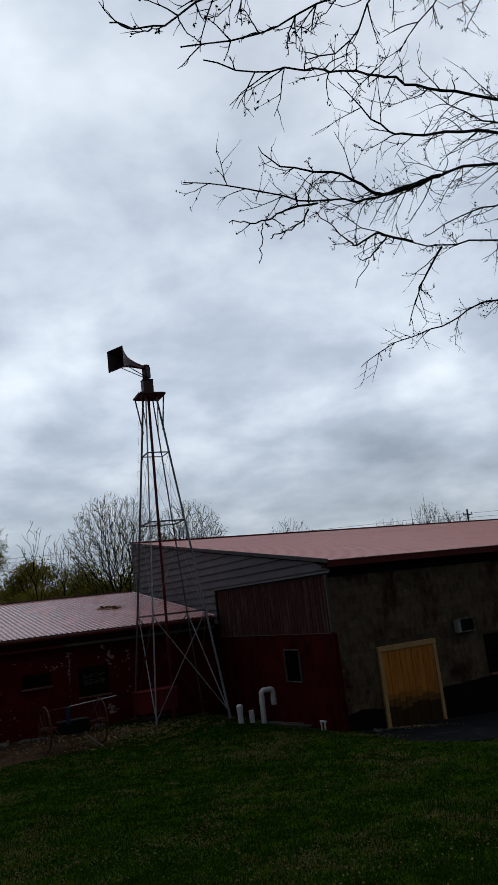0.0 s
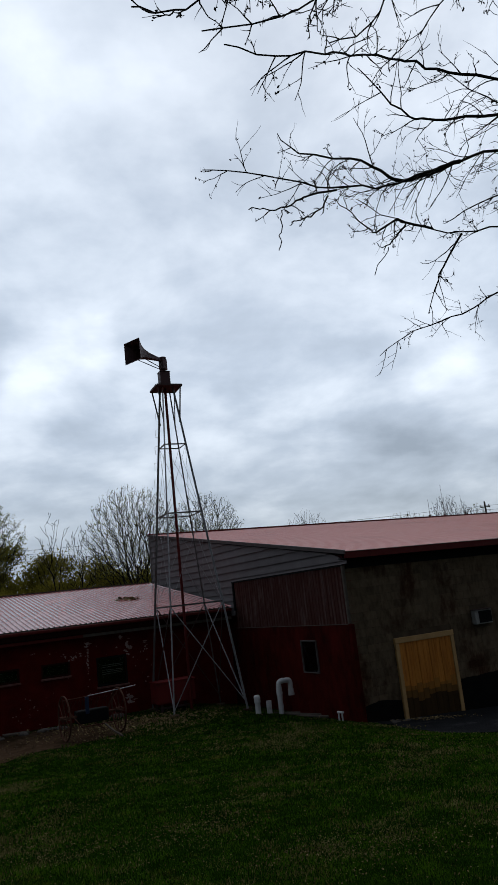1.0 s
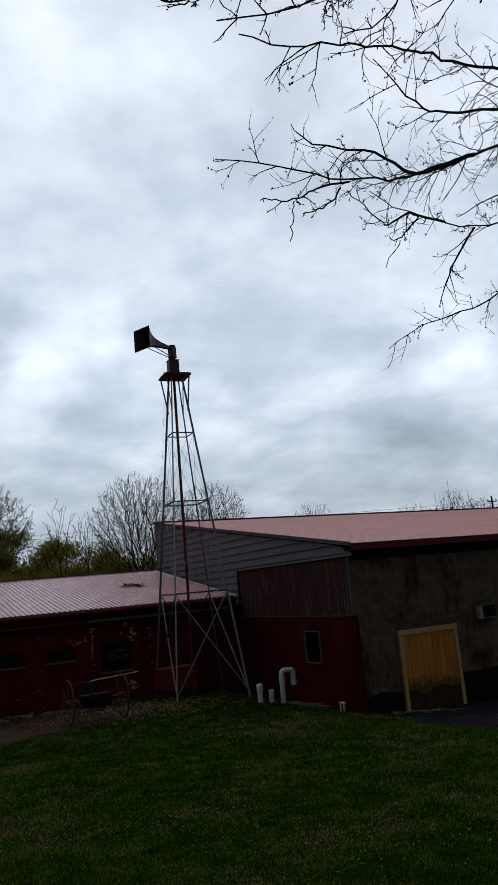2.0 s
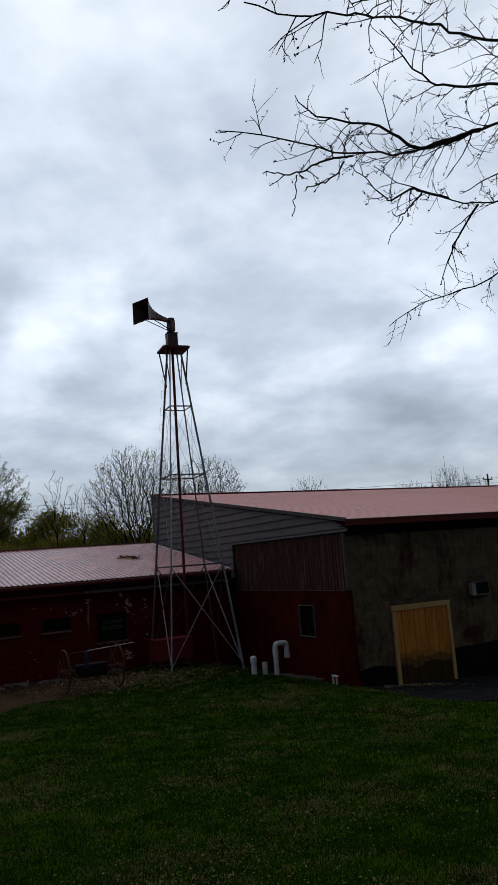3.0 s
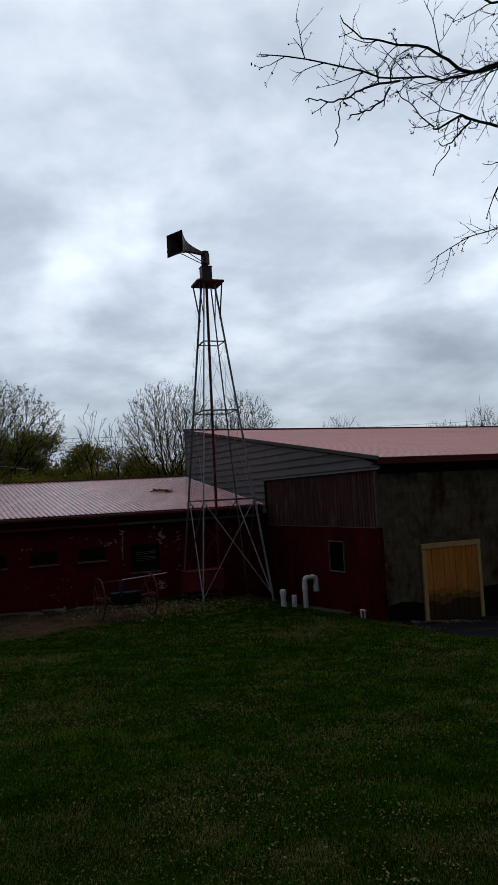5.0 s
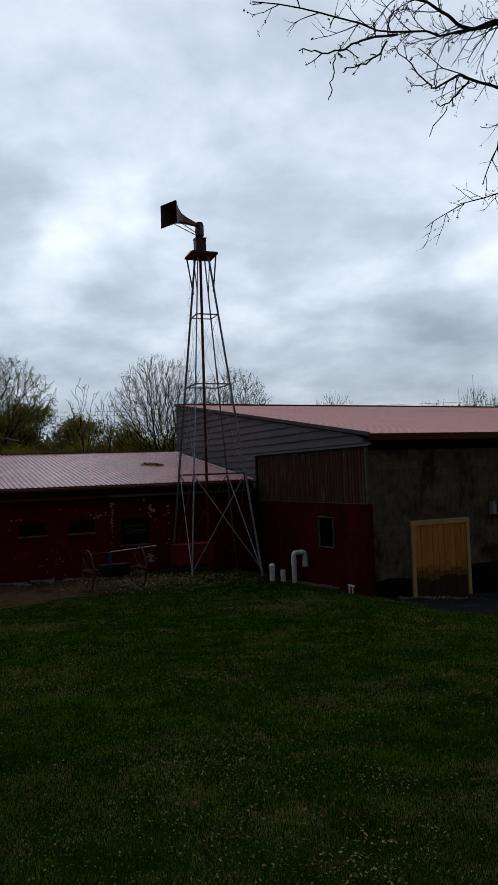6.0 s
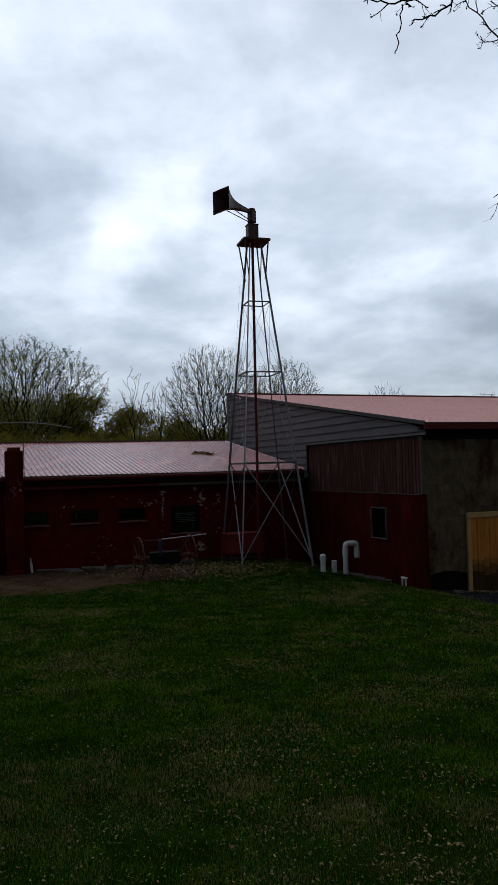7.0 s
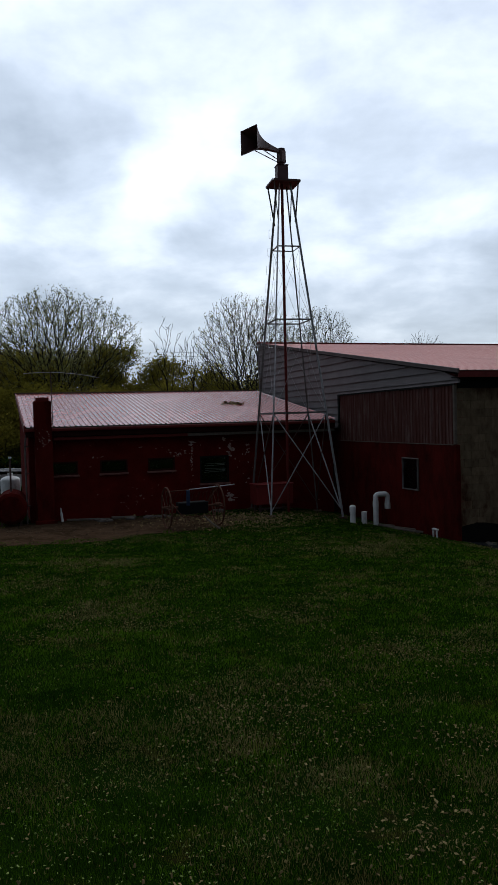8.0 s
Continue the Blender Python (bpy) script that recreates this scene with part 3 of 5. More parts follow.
def corner(i, z, r=None):
    lean = 0.03 + 0.012 * (9.5 - z)
    r = leg_r(z) * (1.06, 1.0, 0.95 + 0.11 * (1 - z / 9.5), 1.0)[i % 4] if r is None else r
    a = ANG[i % 4]
    return Vector((r * math.cos(a) + lean, r * math.sin(a), z))


def bar(bm, p, q, w, t):
    """An angle bar between two points."""
    p, q = Vector(p), Vector(q)
    m = (q - p).to_track_quat("Z", "Y").to_matrix().to_4x4()
    m.translation = p
    n = (q - p).length
    box(bm, -w / 2, w / 2, -t / 2, t / 2, 0, n, m=m)
    box(bm, -w / 2, -w / 2 + t, t / 2, w, 0, n, m=m)
    return bm


def siren_tower():
    t = thing("siren_tower", Matrix.Translation(TC), "tall tapering four-legged steel lattice tower on the grass", "tower")
    gz = [float(ground_z(TC.x + corner(i, 0).x, TC.y + corner(i, 0).y)) for i in range(4)]
    for i in range(4):
        # right and front legs in the lighter steel tone, the other two darker
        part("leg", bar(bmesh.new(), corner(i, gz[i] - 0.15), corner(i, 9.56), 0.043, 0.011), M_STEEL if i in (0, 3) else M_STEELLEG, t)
        part("footing", boxed(-0.13, 0.13, -0.13, 0.13, -0.2, 0.05, 0.02, m=Matrix.Translation(corner(i, gz[i]))), M_MORTAR, t)
    for z, w in ((2.89, 0.05), (5.57, 0.04), (7.70, 0.035)):
        for i in range(4):
            part("girt", bar(bmesh.new(), corner(i, z), corner(i + 1, z), w * 0.85, 0.008), M_STEELLEG, t)
    for i in range(4):
        for a, b in ((i, i + 1), (i + 1, i)):
            # four braces at the front and right feet lighter, the rest darker
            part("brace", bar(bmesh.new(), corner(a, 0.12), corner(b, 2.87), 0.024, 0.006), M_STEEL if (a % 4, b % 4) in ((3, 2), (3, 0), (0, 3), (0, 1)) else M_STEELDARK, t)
            for z0, z1 in ((2.93, 5.53), (5.6, 7.68)):
                part("tie_rod", tubed([corner(a, z0), corner(b, z1)], 0.0045, 5), M_STEEL, t)
    # outriggers that carry the platform
    for i in range(4):
        part("outrigger", bar(bmesh.new(), corner(i, 8.42), corner(i, 9.56, 0.52), 0.030, 0.008), M_STEELLEG, t)
    p = [corner(i, 9.57, 0.55) for i in range(4)]
    part("platform", prism(bmesh.new(), p, (0, 0, 0.03)), M_STEELDARK, t, "rusty square platform plate")
    for i in range(4):
        part("platform_edge", bar(bmesh.new(), corner(i, 9.56, 0.56), corner(i + 1, 9.56, 0.56), 0.05, 0.008), M_STEELDARK, t)
    part("mast", tubed([(-0.05, 0, -0.05), (0, 0, 9.57)], 0.042, 10), M_REDDARK, t, "dark red riser pipe")
    # climbing rungs on one leg
    for k in range(11):
        z = 3.4 + 0.52 * k
        c = corner(2, z)
        o = Vector((-0.13, 0.02, 0))
        part("rung", tubed([c, c + o, c + o + Vector((0, 0, 0.24)), corner(2, z + 0.24)], 0.005, 5), M_STEEL, t)


siren_tower()


def siren():
    """The horn loudspeaker on its motor box; turned to face past the camera."""
    t = thing("siren", Matrix.Translation(TC + Vector((0, 0, 9.6))), "maroon rotating horn siren on top of the tower", "siren")
    part("motor_box", boxed(-0.16, 0.16, -0.15, 0.15, 0.0, 0.50, 0.015, m=pose(0.0, 0, 0, 0, 0, 20)), M_SIREN, t)
    part("box_lid", boxed(-0.175, 0.175, -0.165, 0.165, 0.495, 0.515, 0.004, m=pose(0.0, 0, 0, 0, 0, 20)), M_SIREN, t)
    part("neck", tubed([(0, 0, 0.51), (0, 0, 0.55), (0, 0, 0.58)], [0.09, 0.055, 0.075], 14), M_SIREN, t)
    rz = 228.0      # way the horn points
    h = new("head")
    h.parent = t
    h.matrix_local = pose(0, 0, 0.58, 0, 0, rz)
    part("rotor_housing", boxed(-0.115, 0.105, -0.1, 0.1, 0.0, 0.38, 0.025), M_SIREN, h)
    part("rotor_cap", tubed([(-0.005, 0, 0.375), (-0.005, 0, 0.42), (-0.005, 0, 0.435)], [0.115, 0.115, 0.08], 14), M_SIREN, h)
    # flared square horn
    n = 16
    outer, inner = [], []
    for k in range(n + 1):
        u = k / n
        x = 0.10 + 1.16 * u
        s = 0.045 + 0.075 * u + 0.225 * u ** 4.2
        zc = 0.33 + 0.05 * u
        outer.append([(x, -s, zc - s), (x, s, zc - s), (x, s, zc + s), (x, -s, zc + s)])
        q = s - 0.012
        inner.append([(x, -q, zc - q), (x, q, zc - q), (x, q, zc + q), (x, -q, zc + q)])
    bm = bmesh.new()
    ro = [[bm.verts.new(p) for p in r] for r in outer]
    ri = [[bm.verts.new(p) for p in r] for r in inner]
    for R in (ro, ri):
        for a, b in zip(R, R[1:]):
            for j in range(4):
                bm.faces.new((a[j], a[(j + 1) % 4], b[(j + 1) % 4], b[j]))
    for j in range(4):
        bm.faces.new((ro[-1][j], ro[-1][(j + 1) % 4], ri[-1][(j + 1) % 4], ri[-1][j]))
    part("horn", bm, M_SIREN, h)
    # added black plate across the horn, in place of the shade in its depth
    part("throat", boxed(0.70, 0.71, -0.10, 0.10, 0.26, 0.46), M_BLACK, h)
    for s in (-1, 1):
        part("strut", tubed([(0.09, 0.05 * s, 0.03), (0.92, 0.12 * s, 0.20)], 0.013, 6), M_SIREN, h)


siren()


# ---------------------------------------------------------------- yard surfaces
def site_xy(lx, ly):
    return 3.08 + lx * C25 - ly * S25, 18.7 + lx * S25 + ly * C25


def sheet(name, us, rows, lift, material, label, category):
    """A thin sheet that lies on the ground; rows of points in plan."""
    n = len(rows[0])
    v = [(x, y, float(ground_z(x, y)) + lift) for r in rows for x, y in r]
    f = [(j * n + i, j * n + i + 1, (j + 1) * n + i + 1, (j + 1) * n + i) for j in range(len(rows) - 1) for i in range(n - 1)]
    ob = raw(name, v, f, material)
    ob.data.shade_smooth()
    return tagged(ob, label, category, kind="structure")


def asphalt():
    rows = []
    for ly in np.arange(-3.9, 0.001, 0.15):
        edge = 0.35 + 0.25 * ly * 0.5 + max(0.0, -2.7 - ly) ** 1.5 * 2.2 + 0.10 * math.sin(5 * ly) + 0.05 * math.sin(13 * ly)
        rows.append([site_xy(edge + (14 - edge) * (k / 60) ** 1.4, ly) for k in range(61)])
    sheet("driveway", None, rows, 0.014, M_ASPHALT, "patched dark wet asphalt driveway beside the block wall", "driveway")


asphalt()


def dirt_patch():
    rnd = random.Random(4)
    ph = [rnd.uniform(0, 6.28) for _ in range(6)]
    rows = []
    for k in range(0, 11):
        r = k / 10
        row = []
        for a in np.linspace(0, 2 * math.pi, 90):
            w = 1 + 0.09 * math.sin(3 * a + ph[0]) + 0.06 * math.sin(7 * a + ph[1]) + 0.04 * math.sin(13 * a + ph[2]) + 0.03 * math.sin(29 * a + ph[3])
            lx, ly = -8.2 + 4.2 * r * w * math.cos(a), 4.3 + 2.2 * r * w * math.sin(a)
            row.append(site_xy(lx, min(ly, 6.38)))
        rows.append(row)
    sheet("dirt_path", None, rows, 0.008, M_DIRT, "bare brown earth worn along the outbuilding", "dirt")


dirt_patch()


def block_wall():
    # core with the openings left out
    spans = [(0.0, DOOR_X0 + 0.1, -1.0, 3.46), (DOOR_X0 + 0.1, DOOR_X1 - 0.1, DOOR_TOP - 0.1, 3.46), (DOOR_X1 - 0.1, 5.08, -1.0, 3.5), (5.08, 5.98, -0.7, 0.38), (5.08, 5.98, 1.33, 3.5), (5.98, 6.2, -1.0, 3.5)]
    for x0, x1, z0, z1 in spans:
        part("block_wall_core", boxed(x0, x1, 0.003, 0.22, z0, z1), M_MORTAR, WS)
    part("block_wall_core", boxed(6.2, LEN - 0.2, 0.0, 0.22, -1.0, 3.46), M_CONCRETE, WS)
    shapes = {}
    rnd = random.Random(8)

    def block(x0, x1, z0, z1, mt):
        key = (round(x1 - x0, 3), round(z1 - z0, 3), mt.name)
        if key not in shapes:
            bm = boxed(0, x1 - x0, 0, 0.04, 0, z1 - z0, 0.003)
            me = bpy.data.meshes.new("block")
            bmesh.ops.recalc_face_normals(bm, faces=bm.faces)
            bm.to_mesh(me)
            bm.free()
            me.materials.append(mt)
            shapes[key] = me
        ob = new("block", shapes[key])
        ob.parent = WS
        ob.location = (x0, -0.004 + rnd.uniform(-0.003, 0.003), z0)

    # near-black band with a wavy upper edge along the foot of the wall
    for x0, x1, top, rise in ((0.03, DOOR_X0 - 0.004, -0.02, 0.10), (DOOR_X1 + 0.004, 6.2, 0.20, 0.04)):
        m = int((x1 - x0) / 0.05)
        edge = [top + rise * math.sin(3.1416 * k / m) + 0.03 * noise.noise((x0 + 3.0 * k * 0.05, 1.7, 0.0)) + 0.02 * noise.noise((11 * k * 0.05, 4.1, x0)) for k in range(m + 1)]
        xs = [x0 + (x1 - x0) * k / m for k in range(m + 1)]
        v = [(xx, -0.011, zz) for xx, e in zip(xs, edge) for zz in (-0.9, e)]
        part_ob = raw("foot_band", v, [(2 * k, 2 * k + 2, 2 * k + 3, 2 * k + 1) for k in range(m)], M_FOOTBLACK, WS, "black band along the wall foot")
        part_ob.modifiers.new("thick", "SOLIDIFY").thickness = 0.003
    for r in range(21):
        z0, z1 = -0.803 + r * 0.203 + 0.0025, -0.803 + (r + 1) * 0.203 - 0.0025
        x = 0.03 - (0.2 if r % 2 else 0.0)
        while x < 6.2:
            a, b = max(x, 0.03) + 0.0025, x + 0.4 - 0.0025
            x += 0.4
            for d0, d1, e0, e1 in ((DOOR_X0, DOOR_X1, -1, DOOR_TOP), (3.96, 4.62, 1.50, 1.92), (5.0, 6.06, 0.25, 1.45)):
                if z1 > e0 + 0.03 and z0 < e1 - 0.03:
                    if a < d0 < b:
                        b = d0 - 0.004
                    elif a < d1 < b:
                        a = d1 + 0.004
                    elif a >= d0 and b <= d1:
                        b = a
            if b - a > 0.03:
                block(a, b, z0, z1, M_CONCRETE)


# ---------------------------------------------------------------- yard things
def on_ground(x, y, rz=0.0, lift=0.0):
    return pose(x, y, float(ground_z(x, y)) + lift, 0, 0, rz)


def vent_pipe(m, h, label, neck=False, cap=False):
    t = thing("vent_pipe", m, label, "pipe", "plastic vent pipes in the lawn")
    r = 0.072
    if neck:
        pts = [(0, 0, -0.2), (0, 0, h - 0.14)]
        for cx, a0 in ((0.09, math.pi), (0.25, math.pi / 2)):
            for k in range(5):
                a = a0 - math.pi / 2 * k / 4
                pts.append((cx + 0.09 * math.cos(a), 0, h - 0.09 + 0.09 * math.sin(a)))
        pts.append((0.34, 0, h - 0.26))
        part("pipe", tubed(pts, r, 14), M_PVC, t, smooth=False)
        part("collar", tubed([(0.34, 0, h - 0.24), (0.34, 0, h - 0.40)], r + 0.012, 14), M_PVC, t)
        part("collar", tubed([(0, 0, h - 0.34), (0, 0, h - 0.18)], r + 0.010, 14), M_PVC, t)
    else:
        part("pipe", tubed([(0, 0, -0.2), (0, 0, h)], r, 14), M_PVC, t)
        if cap:
            part("cap", tubed([(0, 0, h - 0.16), (0, 0, h - 0.01), (0, 0, h + 0.03)], [r + 0.014, r + 0.014, r * 0.75], 14), M_PVC, t)
    return t


vent_pipe(on_ground(0.78, 20.5), 0.45, "short upright white plastic pipe with a cap", cap=True)
vent_pipe(on_ground(1.09, 20.7), 0.33, "short open white plastic pipe stub")
vent_pipe(on_ground(1.41, 20.75, 18), 0.84, "white plastic gooseneck vent pipe bent over to the ground", neck=True)


def small_outlet():
    x, y = site_xy(-0.2, 0.42)
    t = thing("drain_outlet", on_ground(x, y, -62), "small white twin drain outlet by the red wall", "pipe")
    part("spout", tubed([(-0.07, 0, -0.1), (-0.07, 0, 0.2)], 0.022, 10), M_PVC, t)
    part("spout", tubed([(0.07, 0, -0.1), (0.07, 0, 0.2)], 0.022, 10), M_PVC, t)
    part("bridge", boxed(-0.1, 0.13, -0.03, 0.03, 0.19, 0.23, 0.008), M_PVC, t)


small_outlet()


def red_box():
    t = thing("fuel_tank", on_ground(-1.55, 22.55, 25), "rectangular red steel tank on a low stand under the tower", "tank")
    part("body", boxed(-0.58, 0.58, -0.3, 0.3, 0.22, 0.82, 0.02), M_REDBOX, t)
    part("lid_rim", boxed(-0.6, 0.6, -0.32, 0.32, 0.8, 0.835, 0.008), M_REDBOX, t)
    for x in (-0.45, 0.45):
        for y in (-0.22, 0.22):
            part("leg", boxed(x - 0.03, x + 0.03, y - 0.03, y + 0.03, -0.05, 0.225), M_STEELDARK, t)
    part("rail", boxed(-0.5, 0.5, -0.25, -0.2, 0.08, 0.13), M_STEELDARK, t)


red_box()


def wheel(parent, x):
    w = new("wheel")
    w.parent = parent
    w.matrix_local = pose(x, 0, 0.54)
    r = 0.52
    ring = [(0, r * math.cos(a), r * math.sin(a)) for a in (2 * math.pi * k / 28 for k in range(29))]
    part("rim", tubed(ring, 0.022, 6, cap=False), M_RUST, w)
    part("hub", tubed([(-0.08, 0, 0), (0.08, 0, 0)], 0.06, 10), M_RUST, w)
    for k in range(10):
        a = 2 * math.pi * k / 10
        part("spoke", tubed([(0.03 * (-1) ** k, 0.05 * math.cos(a), 0.05 * math.sin(a)), (0, r * math.cos(a), r * math.sin(a))], 0.009, 5), M_RUST, w)


def hay_rake():
    rnd = random.Random(12)
    t = thing("hay_rake", on_ground(-3.40, 19.3, 27), "rusty old horse-drawn hay rake among dead leaves", "farm implement")
    wheel(t, -0.64)
    wheel(t, 0.74)
    part("axle", tubed([(-0.76, 0, 0.54), (0.86, 0, 0.54)], 0.03, 8), M_RUST, t)
    part("beam", tubed([(0.0, 0.1, 0.97), (1.28, 0.18, 1.03)], 0.013, 8), M_STEEL, t, "pale worn metal beam")
    part("cross_rail", tubed([(-0.62, 0.08, 0.95), (0.0, 0.1, 0.965)], 0.012, 7), M_RUST, t)
    part("drawbar", tubed([(0.25, -0.34, 0.31), (0.36, -0.6, 0.16), (0.5, -0.85, 0.03)], 0.022, 8), M_WOODOLD, t)
    part("frame_bar", tubed([(-0.55, 0, 0.70), (-0.30, -0.3, 0.32), (0.55, -0.34, 0.32), (0.62, -0.1, 0.5)], 0.016, 7), M_RUST, t)
    part("trough", boxed(-0.34, 0.44, -0.12, 0.22, 0.36, 0.66, 0.02), M_BLACK, t, "dark sheet trough")
    part("post", boxed(-0.15, -0.06, -0.16, -0.11, 0.58, 0.98, 0.01), M_BLUE, t, "blue plastic strap")
    part("lever", tubed([(0.42, 0, 0.5), (0.52, -0.1, 0.8), (0.78, -0.12, 1.08)], 0.014, 6), M_RUST, t)
    for k in range(14):
        x = -0.52 + 1.14 * k / 13 + rnd.uniform(-0.02, 0.02)
        pts = []
        for j in range(8):
            a = 0.3 + 2.3 * j / 7
            pts.append((x + 0.02 * j * rnd.uniform(-1, 1), 0.08 + 0.42 * math.sin(a), 0.46 + 0.46 * math.cos(a)))
        part("tine", tubed(pts, 0.008, 5), M_RUST, t)


hay_rake()


def barrel_tank():
    t = thing("oil_tank", pose(-8.60, 20.15, -0.1, 0, 0, 22), "round red oil tank lying on legs beside the outbuilding", "tank")
    bm = tubed([(0, -0.52, 0.6), (0, -0.46, 0.6), (0, 1.0, 0.6), (0, 1.06, 0.6)], [0.34, 0.43, 0.43, 0.34], 28)
    part("drum", bm, M_RED, t)
    for y in (-0.3, 0.85):
        for x in (-0.25, 0.25):
            part("leg", boxed(x - 0.03, x + 0.03, y - 0.03, y + 0.03, -0.05, 0.28), M_STEELDARK, t)
    part("filler_pipe", tubed([(0, 0.1, 1.0), (0, 0.1, 1.95)], 0.025, 8), M_STEELDARK, t, "black upright vent pipe")
    part("filler_cap", tubed([(0, 0.1, 1.95), (0, 0.1, 2.0)], 0.045, 10), M_WHITE, t)


barrel_tank()


def gas_cylinder(x, y, r, h, label):
    t = thing("gas_cylinder", pose(x, y, 0.0), label, "gas cylinder", "white gas cylinders")
    pts, rr = [(0, 0, 0.0)], [r]
    for k in range(7):
        a = math.pi / 2 * k / 6
        pts.append((0, 0, h - r * 0.5 + r * 0.5 * math.sin(a)))
        rr.append(max(0.02, r * math.cos(a)))
    part("body", tubed(pts, rr, 20), M_WHITE, t)
    part("collar", tubed([(0, 0, h - 0.03), (0, 0, h + 0.1)], 0.1, 12), M_WHITE, t)
    return t


gas_cylinder(-11.75, 27.2, 0.36, 0.90, "large white gas cylinder standing behind the outbuilding")
gas_cylinder(-11.1, 27.4, 0.27, 0.78, "white gas cylinder standing behind the outbuilding")


def downpipe():
    t = thing("downpipe", SITE @ pose(LX0 - 0.10, 6.22, 0), "thin dull metal downpipe at the outbuilding corner", "downpipe")
    part("pipe", tubed([(0, 0, -0.12), (0, 0, 2.2), (0.02, -0.05, 2.36), (0.04, -0.06, 2.5)], 0.024, 8), M_STEELLEG, t)
    for z in (0.5, 1.4, 2.15):
        part("strap", boxed(-0.035, 0.10, -0.035, 0.035, z, z + 0.03), M_STEELDARK, t)


downpipe()


def trailer():
    t = thing("utility_trailer", pose(-13.6, 30.2, 0, 0, 0, 8), "pale grey utility trailer with a white top rail", "trailer")
    part("side_panel", boxed(-1.3, 1.2, -0.02, 0.02, 0.22, 0.66, 0.01), M_CASING, t)
    part("side_panel", boxed(-1.3, 1.2, 1.28, 1.32, 0.22, 0.66, 0.01), M_CASING, t)
    part("bed", boxed(-1.3, 1.2, 0.02, 1.28, 0.22, 0.28), M_STEELDARK, t)
    for y in (0.0, 1.3):
        part("top_rail", boxed(-1.32, 1.22, y - 0.03, y + 0.03, 0.86, 0.925, 0.012), M_WHITE, t)
        for x in (-1.28, -0.45, 0.38, 1.18):
            part("stake", boxed(x - 0.025, x + 0.025, y - 0.02, y + 0.02, 0.6, 0.87), M_STEELDARK, t)
        part("wheel", tubed([(0.0, y - 0.09 if y < 1 else y - 0.05, 0.24), (0.0, y + 0.05 if y < 1 else y + 0.09, 0.24)], 0.26, 18), M_BLACK, t)


trailer()


def white_peg():
    x, y = site_xy(-8.64, 6.2)
    t = thing("drain_pipe", on_ground(x, y, 25), "short leaning white plastic drain pipe by the chimney", "pipe")
    part("pipe", tubed([(0.03, 0, -0.05), (0, 0.02, 0.26)], 0.035, 10), M_PVC, t)
    part("spout", tubed([(0, 0.02, 0.26), (-0.01, 0.02, 0.4)], 0.018, 8), M_PVC, t)


white_peg()


def antenna_mast():
    t = thing("antenna_mast", SITE @ pose(-8.78, 6.25, 2.3), "thin antenna pole with a long boom beside the chimney", "antenna")
    part("pole", tubed([(0, 0, 0), (-0.02, 0, 1.95)], 0.014, 7), M_STEELDARK, t)
    pts = [(-0.75 + 2.1 * k / 8, 0.1 * k / 8, 1.93 - 0.16 * ((k - 2.5) / 5.5) ** 2) for k in range(9)]
    part("boom", tubed(pts, 0.008, 6), M_STEEL, t)
    part("bracket", tubed([(-0.16, -0.02, 1.12), (0.02, 0, 1.12)], 0.012, 6), M_STEELDARK, t)
    part("bracket", tubed([(-0.16, -0.02, 0.62), (0.02, 0, 0.62)], 0.012, 6), M_STEELDARK, t)


antenna_mast()


def lumber(x, y, rz, l, w, label):
    bm = boxed(-l / 2, l / 2, -w / 2, w / 2, 0, 0.05, 0.008)
    ob = part("timber_offcut", bm, M_WOODOLD)
    ob.matrix_world = on_ground(x, y, rz, 0.005) @ pose(0, 0, 0, 3, 2, 0)
    return tagged(ob, label, "timber", "weathered offcuts along the walls")


for lx, ly, a, l, w in ((-0.35, 2.3, -62, 1.5, 0.05), (-0.5, 2.1, -74, 1.1, 0.04), (-0.3, 1.5, -55, 0.8, 0.06), (-0.55, 2.6, -50, 0.9, 0.04), (-6.9, 6.1, 2, 0.7, 0.18), (-7.9, 6.15, -3, 1.2, 0.1)):
    x, y = site_xy(lx, ly)
    lumber(x, y, 25 + a, l, w, "weathered grey timber offcut lying by the wall")


def stone(x, y, r, seed):
    rnd = random.Random(seed)
    bm = bmesh.new()
    bmesh.ops.create_icosphere(bm, subdivisions=2, radius=r)
    for v in bm.verts:
        k = 1 + 0.25 * noise.noise(v.co * (2.2 / r) + Vector((seed, 0, 0)))
        v.co = Vector((v.co.x * k * 1.2, v.co.y * k, v.co.z * k * 0.6))
    ob = part("stone", bm, M_STONE)
    ob.matrix_world = on_ground(x, y, rnd.uniform(0, 360), r * 0.2)
    return tagged(ob, "rough grey field stone half sunk by the wall", "stone", "stones along the walls")


rs = random.Random(21)
for k in range(16):
    lx, ly = rs.uniform(-8.4, -4.0), rs.uniform(5.6, 6.2)
    stone(*site_xy(lx, ly), rs.uniform(0.05, 0.13), k)
for k in range(10):
    stone(*site_xy(rs.uniform(0.75, 1.7), rs.uniform(-0.45, -0.1)), rs.uniform(0.03, 0.07), 40 + k)


